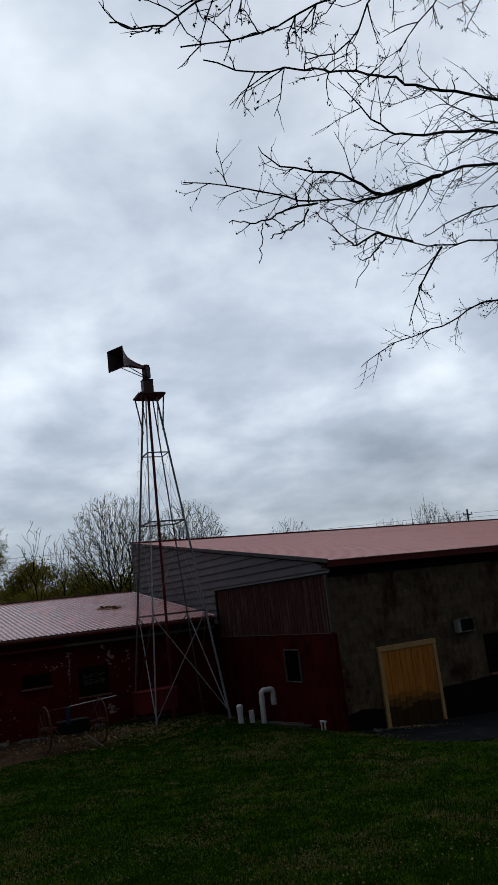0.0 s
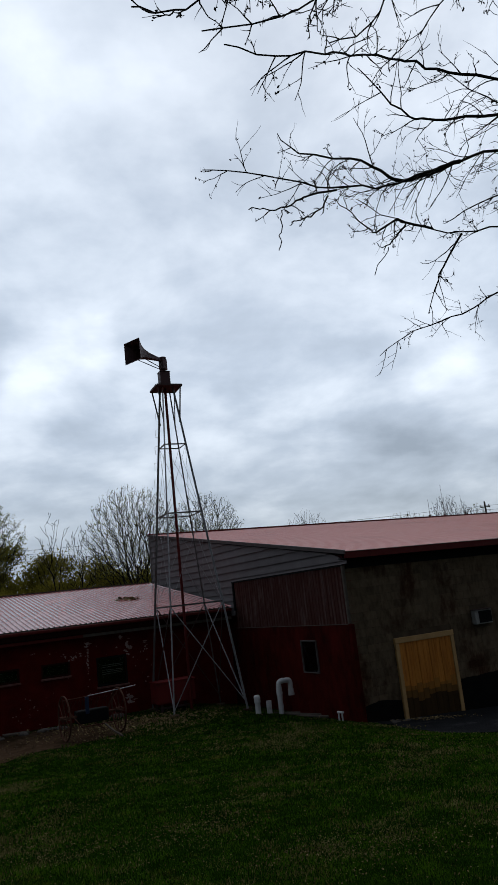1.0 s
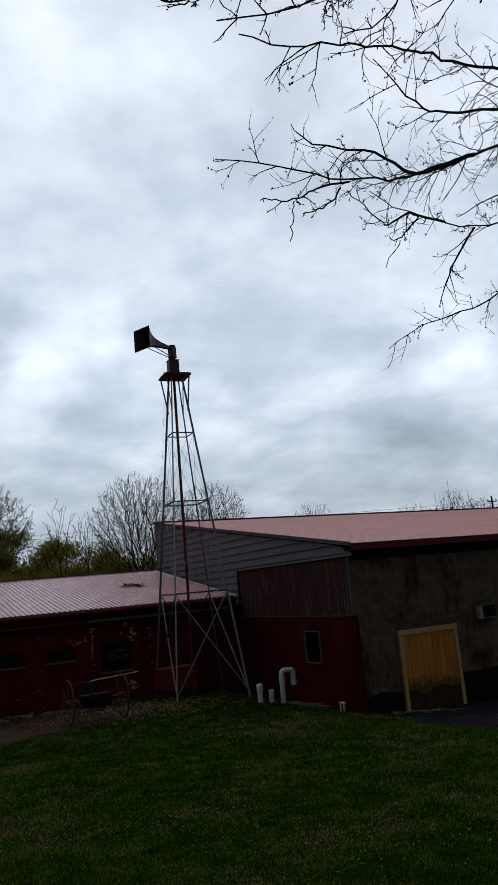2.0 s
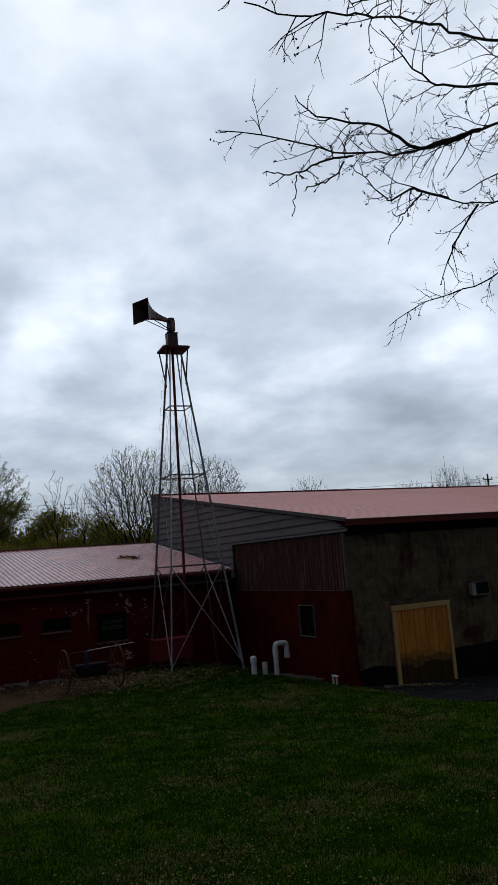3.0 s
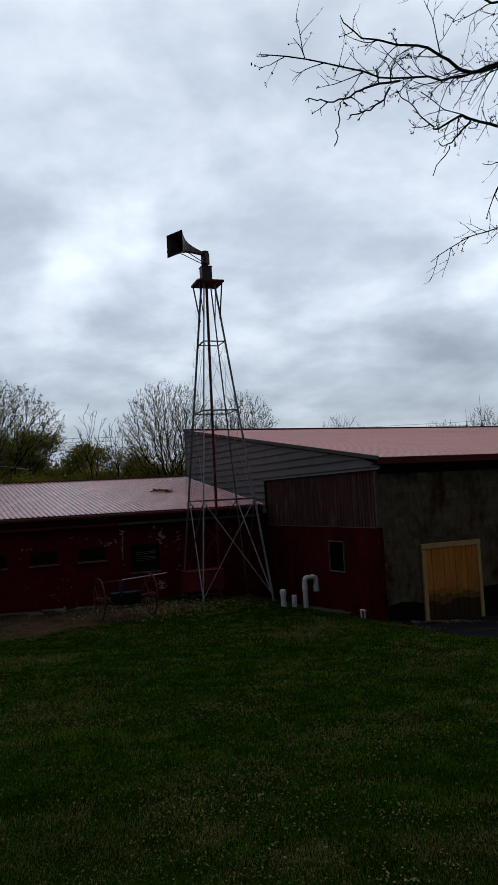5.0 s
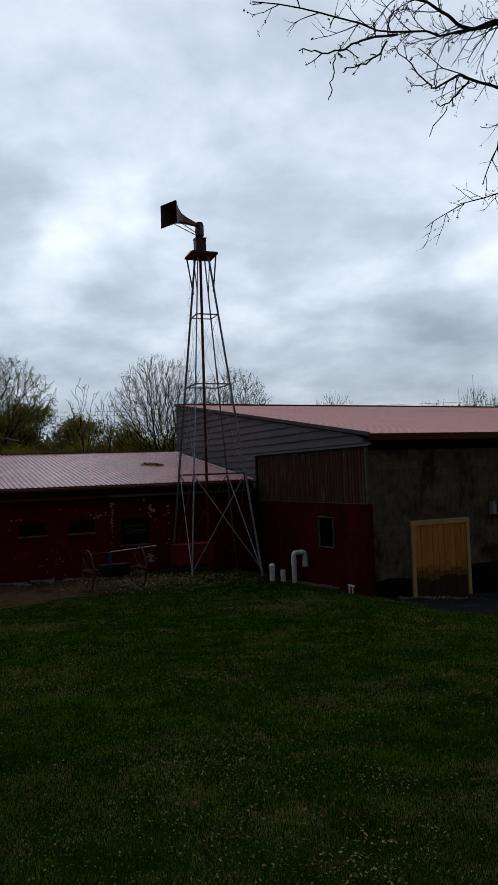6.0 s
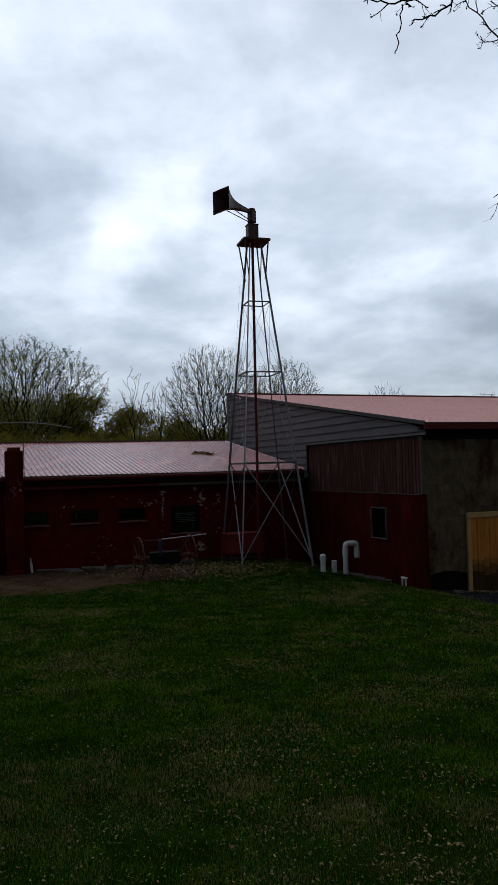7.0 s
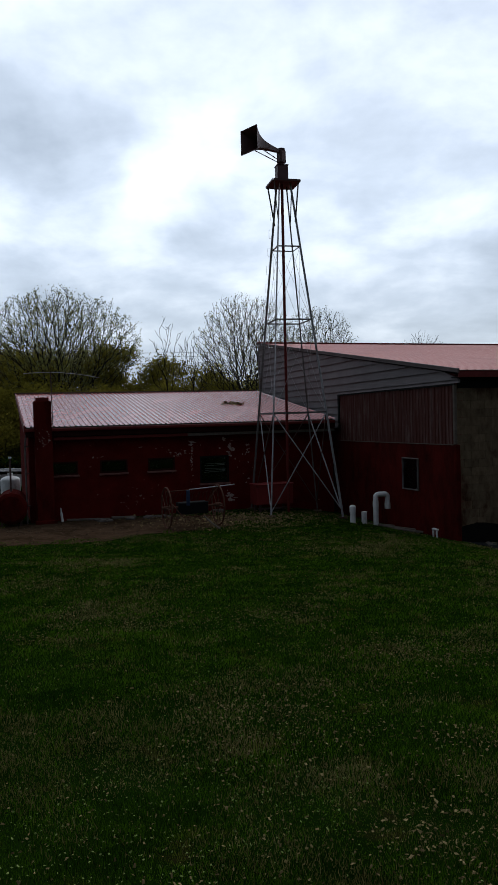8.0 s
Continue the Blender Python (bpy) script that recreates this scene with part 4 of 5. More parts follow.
def roof_litter():
    rnd = np.random.default_rng(5)
    v, f = [], []
    for k in range(110):
        x, y = -2.3 + rnd.normal(0, 0.22), 9.8 + rnd.normal(0, 0.14)
        z = low_z(y) + 0.02 + rnd.uniform(0, 0.05)
        s = rnd.uniform(0.02, 0.06)
        d = rnd.normal(0, 1, (2, 3)) * s
        d[:, 2] *= 0.4
        b = len(v)
        c = np.array((x, y, z))
        v += [tuple(c - d[0]), tuple(c + d[1]), tuple(c + d[0]), tuple(c - d[1])]
        f.append((b, b + 1, b + 2, b + 3))
    ob = raw("leaf_litter", v, f, M_LEAFDRY)
    ob.matrix_world = SITE
    tagged(ob, "brown dead leaves caught on the roof", "leaves", kind="stuff")


roof_litter()

# peeled paint on the outbuilding wall: ragged flakes in clusters
rp = random.Random(31)
for cx, cz, w, h, n, big in ((-4.75, 1.75, 0.035, 0.5, 34, 0.8), (-5.2, 1.80, 0.28, 0.08, 20, 1.0), (-3.55, 1.90, 0.17, 0.16, 20, 1.4), (-4.72, 2.10, 0.08, 0.06, 8, 1.6), (-3.75, 2.16, 0.06, 0.05, 5, 1.5), (-2.95, 1.85, 0.06, 0.22, 12, 1.0),
                            (-3.55, 0.42, 0.14, 0.16, 16, 1.7), (-8.9, 2.25, 0.25, 0.05, 8, 0.8), (-7.6, 1.80, 0.25, 0.05, 6, 0.8), (-6.6, 0.5, 0.9, 0.3, 18, 0.6), (-5.0, 2.0, 1.5, 0.1, 12, 0.7), (-3.0, 1.2, 0.3, 0.5, 9, 0.9)):
    for k in range(n):
        x, z = cx + rp.gauss(0, w * 0.6), cz + rp.gauss(0, h * 0.6)
        sx, sz = big * rp.uniform(0.008, 0.045), big * rp.uniform(0.006, 0.028)
        pts = [(x + sx * rp.uniform(0.35, 1.4) * math.cos(a), LY - 0.004, z + sz * rp.uniform(0.35, 1.4) * math.sin(a)) for a in (6.283 * j / 11 for j in range(11))]
        part("paint_patch", prism(bmesh.new(), pts, (0, 0.003, 0)), M_PEEL, LB)

# ---------------------------------------------------------------- trees
class Wood:
    """Collects tapered branch tubes and tips."""

    def __init__(self, seed, sides=5):
        self.v, self.f, self.tips, self.rnd, self.sides = [], [], [], random.Random(seed), sides

    def limb(self, pts, r0, r1):
        n, side, base = self.sides, None, None
        for i, p in enumerate(pts):
            d = (pts[min(i + 1, len(pts) - 1)] - pts[max(i - 1, 0)])
            d = d.normalized() if d.length > 1e-9 else Vector((0, 0, 1))
            side = d.orthogonal().normalized() if side is None else (side - d * side.dot(d)).normalized()
            up, r = d.cross(side), r0 + (r1 - r0) * i / (len(pts) - 1)
            b = len(self.v)
            for k in range(n):
                a = 2 * math.pi * k / n
                self.v.append(p + r * (math.cos(a) * side + math.sin(a) * up))
            if base is not None:
                for k in range(n):
                    self.f.append((base + k, base + (k + 1) % n, b + (k + 1) % n, b + k))
            base = b

    def grow(self, p, d, length, r, level, cfg):
        """One branch with its side branches. cfg: steps, wander, lift, kids per level, angle, shrink."""
        R = self.rnd
        n = cfg["steps"]
        pts = [Vector(p)]
        d = Vector(d).normalized()
        for i in range(n):
            d = (d + Vector((R.gauss(0, 1), R.gauss(0, 1), R.gauss(0, 1))) * cfg["wander"] + Vector((0, 0, cfg["lift"][min(level, len(cfg["lift"]) - 1)]))).normalized()
            pts.append(pts[-1] + d * length / n)
        self.limb(pts, r, r * (0.45 if level < cfg["levels"] else 0.3))
        if level >= cfg["levels"]:
            self.tips.append(pts[-1])
            if level > 1:
                self.tips.append(pts[len(pts) // 2])
            return
        for k in range(cfg["kids"][level]):
            u = cfg["from"] + (1 - cfg["from"]) * (k + R.random()) / cfg["kids"][level]
            i = min(int(u * n), n - 1)
            q = pts[i].lerp(pts[i + 1], u * n - i)
            ax = (pts[i + 1] - pts[i]).normalized()
            t = ax.orthogonal().normalized()
            t.rotate(Matrix.Rotation(R.uniform(0, 6.283), 3, ax))
            a = radians(R.uniform(*cfg["angle"]))
            self.grow(q, ax * math.cos(a) + t * math.sin(a), length * R.uniform(*cfg["shrink"]) * (1.15 - 0.45 * u), max(r * (0.62 - 0.3 * u), cfg["thin"]), level + 1, cfg)
        self.tips.append(pts[-1])

    def mesh(self, name, material, parent, label=""):
        ob = raw(name, [tuple(v) for v in self.v], self.f, material, parent, label)
        ob.data.shade_smooth()
        return ob


def leaf_cloud(name, points, per, spread, size, seed, material, parent, label=""):
    g = np.random.default_rng(seed)
    P = np.repeat(np.array([tuple(p) for p in points]), per, 0)
    P = P + g.normal(0, spread, P.shape)
    n = len(P)
    a, b = g.normal(0, 1, (n, 3)), g.normal(0, 1, (n, 3))
    a /= np.linalg.norm(a, axis=1)[:, None]
    b -= a * (a * b).sum(1)[:, None]
    b /= np.linalg.norm(b, axis=1)[:, None]
    s = (size * g.uniform(0.6, 1.4, n))[:, None]
    v = np.stack([P - a * s, P + b * s * 0.5, P + a * s, P - b * s * 0.5], 1).reshape(-1, 3)
    f = np.arange(4 * n).reshape(-1, 4)
    return raw(name, v.tolist(), f.tolist(), material, parent, label)


def crown_tree(x, y, h, r, deep, fork, n, seed, label, leaf=None, per=4, size=0.05, thin=0.010, hollow=2.2, z_low=0.0, straight=0.72):
    """A tree whose boughs reach for points spread through a domed crown: h high, r wide, deep from top to underside."""
    t = thing("tree", pose(x, y, 0), label, "tree", "trees beyond the buildings")
    g = np.random.default_rng(seed)
    lumps = [g.normal(0, 1, 3) for _ in range(7)]
    goal = []
    while len(goal) < n:
        d = g.normal(0, 1, 3)
        d /= np.linalg.norm(d)
        bulge = 1.0 + 0.10 * sum(max(0.0, float(np.dot(d, q / np.linalg.norm(q))) - 0.6) for q in lumps) - 0.12 * g.random()
        k = g.random() ** (1 / hollow) * bulge
        p = np.array((d[0] * r * k, d[1] * r * k, h - deep / 2 + d[2] * deep / 2 * k))
        if p[2] > fork + z_low and p[2] < h + 0.15:
            goal.append(p)
    root = np.array((0.0, 0.0, fork))
    goal.sort(key=lambda p: np.linalg.norm((p - root) * np.array((1, 1, 0.85))))
    pos = [np.array((0.0, 0.0, -0.3)), np.array((0.06, 0.02, fork * 0.5)), root]
    up = [-1, 0, 1]
    P = np.zeros((3 + 3 * n, 3))
    P[:3] = pos
    along = np.zeros(3 + 3 * n)
    for p in goal:
        m = len(pos)
        away = P[2:m] - p
        # the shortest way back to the fork wins, and shoots never hang below their bough
        dist = np.linalg.norm(away, axis=1) + straight * along[2:m] + 1.6 * np.maximum(0, P[2:m, 2] + 0.35 * np.hypot(away[:, 0], away[:, 1]) - p[2])
        j = 2 + int(np.argmin(dist))
        q = P[j]
        gap = np.linalg.norm(p - q)
        prev = j
        for k in (0.35, 0.7, 1.0):
            w = q + (p - q) * k + g.normal(0, 0.022, 3) * gap * (k < 1) + np.array((0, 0, -0.05 * gap * math.sin(3.1416 * k)))
            P[len(pos)] = w
            along[len(pos)] = along[j] + gap * k
            pos.append(w)
            up.append(prev)
            prev = len(pos) - 1
    load = np.zeros(len(pos))
    for i in range(len(pos) - 1, 0, -1):
        load[i] = max(load[i], 1.0)
        load[up[i]] += load[i] if i > 2 else 0
    rad = thin * np.maximum(load / 3, 1.0) ** 0.52
    rad[:3] = rad[2:5].max() * 1.25
    w = Wood(seed, 4)
    for i in range(1, len(pos)):
        a, b = Vector(pos[up[i]]), Vector(pos[i])
        w.limb([a, b], float(min(rad[up[i]], rad[i] * 1.25)), float(rad[i]))
    w.mesh("trunk", M_BARKFAR, t)
    if leaf:
        leaf_cloud("crown", [Vector(p) for p in goal], per, size * 1.9, size, seed, leaf, t)
    return t


# big leafing tree behind the outbuilding, and its neighbours
crown_tree(-18.0, 50, 12.35, 5.7, 8.2, 3.2, 2600, 3, "large spreading tree coming into pale young leaf", M_LEAFYOUNG, 9, 0.055, thin=0.014, hollow=2.8, straight=0.60)
crown_tree(-5.0, 50, 11.45, 3.8, 7.9, 2.6, 2700, 5, "vase-shaped bare tree with first pale buds", M_LEAFYOUNG, 3, 0.045, thin=0.0125, hollow=2.6, straight=0.66)
crown_tree(-0.4, 54, 11.0, 3.1, 6.6, 2.6, 1700, 6, "bare budding tree behind the workshop", M_LEAFYOUNG, 3, 0.045, thin=0.0125, hollow=2.6, straight=0.66)
crown_tree(-10.0, 48, 9.9, 1.5, 5.6, 3.2, 110, 7, "slender bare young tree", None, thin=0.013, hollow=2.4, straight=0.80)
crown_tree(-8.45, 48.5, 8.9, 1.35, 5.0, 3.0, 90, 8, "slender bare young tree", None, thin=0.013, hollow=2.4, straight=0.80)


def leafy_bush(x, y, h, w, seed, label, n=8000):
    """A rounded woodland-edge tree: short limbs inside a ragged crown of leaf clumps."""
    t = thing("bush", pose(x, y, 0), label, "bush", "green thicket behind the outbuilding")
    g = Wood(seed)
    R = g.rnd
    ends = []
    for k in range(44):
        a, u = R.uniform(0, 6.283), R.random() ** 0.6
        z = h * R.uniform(0.3, 0.97)
        rr = w * u * math.sqrt(max(0.05, 1 - (z / h - 0.45) ** 2 * 2.6))
        e = Vector((rr * math.cos(a), rr * math.sin(a), z))
        g.limb([Vector((0, 0, h * 0.05)), Vector((e.x * 0.35, e.y * 0.35, z * 0.5)), e], 0.06, 0.015)
        ends.append(e)
    g.mesh("stem", M_BARKFAR, t)
    pts = []
    for k in range(n):
        e = R.choice(ends)
        s = w * 0.17
        pts.append(e + Vector((R.gauss(0, s), R.gauss(0, s), R.gauss(0, s * 0.9))))
    pts = [p for p in pts if p.z > 0.1]
    leaf_cloud("foliage", pts, 2, 0.12, 0.09, seed, M_LEAFGREEN, t)


for k, (x, y, h, w) in enumerate(((-14.9, 52, 8.4, 2.0), (-19.5, 49, 6.4, 3.0), (-23.5, 51, 7.2, 3.4), (-12.0, 55, 7.4, 2.4), (-8.6, 58, 6.6, 2.8), (-5.2, 60, 6.0, 2.6),
                                   (-17.4, 45, 4.9, 2.8), (-21.5, 43, 5.0, 2.8), (-13.4, 46, 4.7, 2.4), (-10.2, 50, 5.2, 2.4), (-7.0, 52, 4.9, 2.2), (-26.5, 46, 6.0, 3.0), (-18.0, 57, 8.9, 2.8), (-21.8, 58, 9.4, 3.0), (-25.4, 56, 9.0, 3.2), (-29.5, 54, 9.0, 3.2), (-16.2, 42, 3.6, 2.2), (-20.0, 40, 3.8, 2.4), (-1.5, 62, 5.6, 2.6), (-23.6, 55, 8.2, 2.8), (-27.4, 52, 8.6, 3.0), (-31.0, 50, 8.4, 3.2), (-24.0, 45, 6.6, 2.6), (-20.6, 53, 7.6, 2.6))):
    leafy_bush(x, y, h, w, 60 + k, "dense yellow-green thicket tree in spring leaf")
crown_tree(-27.0, 48, 11.0, 4.6, 7.6, 2.8, 1100, 14, "large tree coming into pale young leaf", M_LEAFYOUNG, 17, 0.075, thin=0.014)

# small bare tops over the workshop ridge
crown_tree(9.2, 70, 10.6, 2.9, 6.0, 2.5, 900, 15, "bare tree top showing over the workshop roof", None, thin=0.012, straight=0.66)
crown_tree(23.2, 70, 10.9, 2.3, 6.0, 2.5, 900, 16, "bare tree top showing over the workshop roof", None, thin=0.012, straight=0.66)
crown_tree(27.6, 76, 10.1, 2.6, 5.0, 2.5, 600, 17, "bare tree top showing over the workshop roof", M_LEAFYOUNG, 2, 0.06, thin=0.012, straight=0.66)
crown_tree(19.8, 74, 9.9, 2.8, 5.0, 2.5, 700, 18, "bare tree top showing over the workshop roof", M_LEAFYOUNG, 2, 0.05, thin=0.012, straight=0.66)


def far_woods():
    g = np.random.default_rng(9)
    pts = []
    for x in np.arange(-120, 121, 1.1):
        h = 6.0 + 1.3 * math.sin(x * 0.21) + 0.9 * math.sin(x * 0.53 + 1)
        h *= 0.82 if x > -6 else 1.0
        for k in range(26):
            pts.append((x + g.normal(0, 1), 95 + g.normal(0, 2.5), max(0.0, g.uniform(0, 1) ** 0.8 * h)))
    ob = leaf_cloud("far_woods", pts, 2, 0.35, 0.42, 4, M_LEAFGREEN, None)
    tagged(ob, "distant hedge of dull green woodland", "woods", kind="stuff")


far_woods()


# ---------------------------------------------------------------- poles, whips and wires behind
def utility_pole(x, y, h, label):
    t = thing("utility_pole", pose(x, y, 0), label, "utility pole", "poles of the power line")
    part("pole", tubed([(0, 0, -0.3), (0, 0, h)], [0.11, 0.075], 8), M_WOODOLD, t)
    part("crossarm", boxed(-0.4, 0.4, -0.05, 0.05, h - 0.5, h - 0.42, 0.01), M_WOODOLD, t)
    for k in (-0.34, 0.34):
        part("insulator", tubed([(k, 0, h - 0.4), (k, 0, h - 0.25)], [0.05, 0.03], 8), M_STEELDARK, t)


def wire(p, q, sag, label):
    p, q = Vector(p), Vector(q)
    pts = [p.lerp(q, k / 14) - Vector((0, 0, sag * (1 - (2 * k / 14 - 1) ** 2))) for k in range(15)]
    ob = part("power_wire", tubed(pts, 0.011, 5), M_CABLE)
    return tagged(ob, label, "wire", "wires of the power line")


utility_pole(22.9, 60, 8.55, "grey wooden utility pole behind the workshop")
utility_pole(-42.0, 58, 9.8, "grey wooden utility pole beyond the trees")
for k, (dz, sag) in enumerate(((0.0, 0.5), (-0.28, 0.55), (-0.75, 0.6))):
    wire((-42, 58, 9.4 + dz), (22.9, 60, 8.2 + dz), sag, "thin black overhead power wire")
for k, (dz, sag) in enumerate(((0.0, 0.35), (-0.35, 0.4))):
    wire((22.9, 60, 8.2 + dz), (48, 62, 9.2 + dz), sag, "thin black overhead power wire")


def whip(x, y, z0, z1, label):
    t = thing("whip_antenna", SITE @ pose(x, y, z0), label, "antenna", "thin antennas on the workshop ridge")
    part("rod", tubed([(0, 0, 0), (0.01, 0, z1 - z0)], [0.014, 0.008], 6), M_STEELDARK, t)
    part("mount", boxed(-0.04, 0.04, -0.04, 0.04, -0.05, 0.12, 0.006), M_STEELDARK, t)


whip(16.8, 13.95, 5.98, 7.65, "tall thin whip antenna on the ridge")
whip(15.8, 13.95, 5.98, 6.9, "short whip antenna on the ridge")


# ---------------------------------------------------------------- overhanging tree
def near_tree():
    t = thing("overhanging_tree", pose(0, 0, 0), "bare budding tree with dark drooping branches over the lawn", "tree")
    gz = float(ground_z(7.6, 7.4))
    trunk = Wood(2, 10)
    trunk.limb([Vector((7.6, 7.4, gz - 0.3)), Vector((7.55, 7.35, gz + 0.5)), Vector((7.5, 7.3, 3.4)), Vector((7.3, 7.2, 5.8)), Vector((7.2, 7.0, 8.8)), Vector((7.0, 6.9, 11.5))], 0.27, 0.09)
    trunk.mesh("trunk", M_BARK, t)
    R = random.Random(11)
    cfg = dict(steps=6, wander=0.13, lift=(0.0, 0.05, 0.07, 0.06), levels=3, kids=(0, 3, 2, 0), angle=(25, 65), shrink=(0.4, 0.7), thin=0.0024)
    cfg["from"] = 0.2
    # each limb: root radius, twig length, twigs per metre, bend points from the trunk outwards
    limbs = [
        (0.031, 0.42, 9, [(7.3, 7.1, 6.0), (4.6, 6.1, 6.55), (2.9, 5.5, 6.38), (2.34, 5.4, 6.25), (1.81, 5.2, 6.01), (1.5, 5.1, 5.89), (0.88, 4.8, 5.79), (0.46, 4.6, 5.80), (0.16, 4.5, 5.77)]),
        (0.020, 0.34, 9, [(2.34, 5.4, 6.25), (1.78, 5.3, 6.04), (1.62, 5.25, 6.12), (1.35, 5.2, 6.22), (0.95, 5.1, 6.22), (0.78, 5.0, 6.35)]),
        (0.025, 0.38, 8, [(7.2, 7.0, 6.6), (4.2, 5.4, 6.5), (2.53, 4.6, 6.35), (1.86, 4.4, 6.33), (1.56, 4.2, 6.27), (0.84, 3.4, 5.72), (0.53, 3.2, 5.55), (0.27, 3.1, 5.55)]),
        (0.022, 0.42, 8, [(4.2, 5.6, 6.5), (2.58, 4.8, 6.2), (1.84, 4.6, 6.1), (1.64, 4.5, 6.07), (1.44, 4.4, 6.19), (1.3, 4.4, 6.4)]),
        (0.024, 0.40, 8, [(7.3, 7.2, 5.6), (4.6, 6.6, 6.05), (3.02, 6.0, 5.92), (2.29, 5.8, 5.83), (1.8, 5.6, 5.88), (1.43, 5.4, 5.97)]),
        (0.026, 0.36, 8, [(7.4, 7.3, 4.9), (5.0, 7.2, 5.7), (3.4, 7.0, 5.74), (2.78, 6.8, 5.47), (2.1, 6.6, 5.21), (1.71, 6.5, 4.98)]),
        (0.011, 0.30, 8, [(2.43, 5.9, 5.84), (2.3, 6.0, 5.65), (2.23, 6.1, 5.5), (2.17, 6.3, 5.28)]),
        (0.013, 0.30, 9, [(3.6, 4.4, 7.2), (1.7, 3.0, 6.3), (1.19, 3.0, 5.86), (1.04, 3.2, 5.7), (0.85, 3.35, 5.73)]),
        (0.011, 0.26, 10, [(2.8, 3.2, 7.0), (0.9, 2.85, 6.0), (0.25, 2.8, 5.61), (0.03, 2.7, 5.38), (-0.14, 2.6, 5.33)]),
        (0.010, 0.24, 10, [(2.9, 3.4, 6.8), (1.5, 3.05, 6.05), (0.96, 3.0, 5.8), (0.53, 2.9, 5.52), (0.15, 2.8, 5.37)]),
        (0.014, 0.34, 9, [(4.2, 5.0, 7.0), (2.2, 3.9, 6.7), (1.75, 3.7, 6.35), (1.5, 3.7, 6.05)]),
        (0.018, 0.40, 10, [(4.8, 6.0, 7.0), (3.3, 5.5, 6.7), (2.6, 5.3, 6.75), (2.25, 5.2, 6.95)]),
        (0.018, 0.38, 10, [(4.6, 6.1, 6.4), (3.3, 5.6, 6.1), (2.6, 5.5, 5.95), (2.15, 5.5, 5.75)]),
        (0.009, 0.13, 6, [(1.15, 4.9, 5.79), (0.92, 4.8, 5.69), (0.81, 4.7, 5.6), (0.67, 4.57, 5.47), (0.55, 4.55, 5.47), (0.44, 4.5, 5.45)]),
        (0.0042, 0.05, 0.5, [(0.67, 4.57, 5.47), (0.65, 4.57, 5.34), (0.64, 4.57, 5.23), (0.62, 4.57, 5.17)]),
        (0.008, 0.13, 8, [(1.09, 4.9, 5.74), (1.01, 4.85, 5.62), (0.91, 4.8, 5.52), (0.81, 4.75, 5.48), (0.75, 4.7, 5.44)]),
        (0.012, 0.2, 6, [(2.15, 5.8, 5.87), (1.89, 5.7, 5.89), (1.79, 5.65, 5.9), (1.64, 5.6, 5.78), (1.56, 5.55, 5.75), (1.47, 5.5, 5.79), (1.32, 5.4, 5.9), (1.22, 5.3, 5.94)]),
        (0.009, 0.16, 6, [(1.89, 5.7, 5.88), (1.78, 5.65, 5.74), (1.66, 5.6, 5.64), (1.58, 5.55, 5.65)]),
        (0.0045, 0.1, 2, [(1.69, 5.6, 5.63), (1.61, 5.6, 5.52), (1.53, 5.6, 5.39)]),
    ]
    droop = dict(cfg, lift=(0.0, -0.10, -0.06, 0.0), wander=0.09)
    tips = []
    for number, (r0, tw, per, raw_pts) in enumerate(limbs):
        w = Wood(11 + number, 5)
        P = [Vector(p) for p in raw_pts]
        # a smooth, slightly crooked line through the bends
        pts = []
        for i in range(len(P) - 1):
            a, b, c, d = P[max(i - 1, 0)], P[i], P[i + 1], P[min(i + 2, len(P) - 1)]
            m = max(3, int((c - b).length / 0.12))
            for k in range(m):
                u = k / m
                q = 0.5 * (2 * b + (c - a) * u + (2 * a - 5 * b + 4 * c - d) * u * u + (3 * b - a - 3 * c + d) * u ** 3)
                pts.append(q + Vector((R.gauss(0, 1), R.gauss(0, 1), R.gauss(0, 1))) * 0.008)
        pts.append(P[-1])
        w.limb(pts, r0, 0.0034)
        total = sum((b - a).length for a, b in zip(pts, pts[1:]))
        run = 0.0
        acc = 0.0
        for i in range(len(pts) - 1):
            seg = pts[i + 1] - pts[i]
            run += seg.length
            acc += seg.length * per * 1.25
            while acc > 1:
                acc -= 1
                u = run / total
                if pts[i].x > 3.9:
                    continue
                ax = seg.normalized()
                s = ax.orthogonal().normalized()
                s.rotate(Matrix.Rotation(R.uniform(0, 6.283), 3, ax))
                s.z += 0.25 if R.random() < 0.36 else -0.75
                a = radians(R.uniform(28, 62))
                ln = tw * R.uniform(0.4, 1.7) * (1.2 - 0.72 * u)
                w.grow(pts[i], ax * math.cos(a) + s.normalized() * math.sin(a), ln, 0.0066 - 0.0028 * u, 2 if R.random() < 0.55 or u > 0.85 else 1, droop if R.random() < 0.45 else cfg)
        w.tips.append(pts[-1])
        w.mesh("branch", M_BARK, t)
        tips += [p for p in w.tips if R.random() < 0.3]
    leaf_cloud("bud_growth", tips, 3, 0.006, 0.009, 6, M_BARK, t, "dark opening buds")


near_tree()

# ---------------------------------------------------------------- grass and litter
def blocked(x, y):
    lx, ly = (x - 3.08) * C25 + (y - 18.7) * S25, -(x - 3.08) * S25 + (y - 18.7) * C25
    shop = (lx > -0.12) & (ly > -0.1)
    low = (lx > -9.8) & (ly > 6.35)
    drive = (lx > 0.3 + 0.125 * ly + 2.2 * np.maximum(0, -2.7 - ly) ** 1.5) & (ly > -3.9)
    dirt = ((lx + 8.2) / 4.0) ** 2 + ((ly - 4.3) / 2.0) ** 2 < 0.86 + 0.16 * np.sin(4.1 * x + 1.3 * y) * np.cos(3.3 * y - x) + 0.12 * np.sin(13 * x + 5 * y)
    return shop | low | drive | dirt


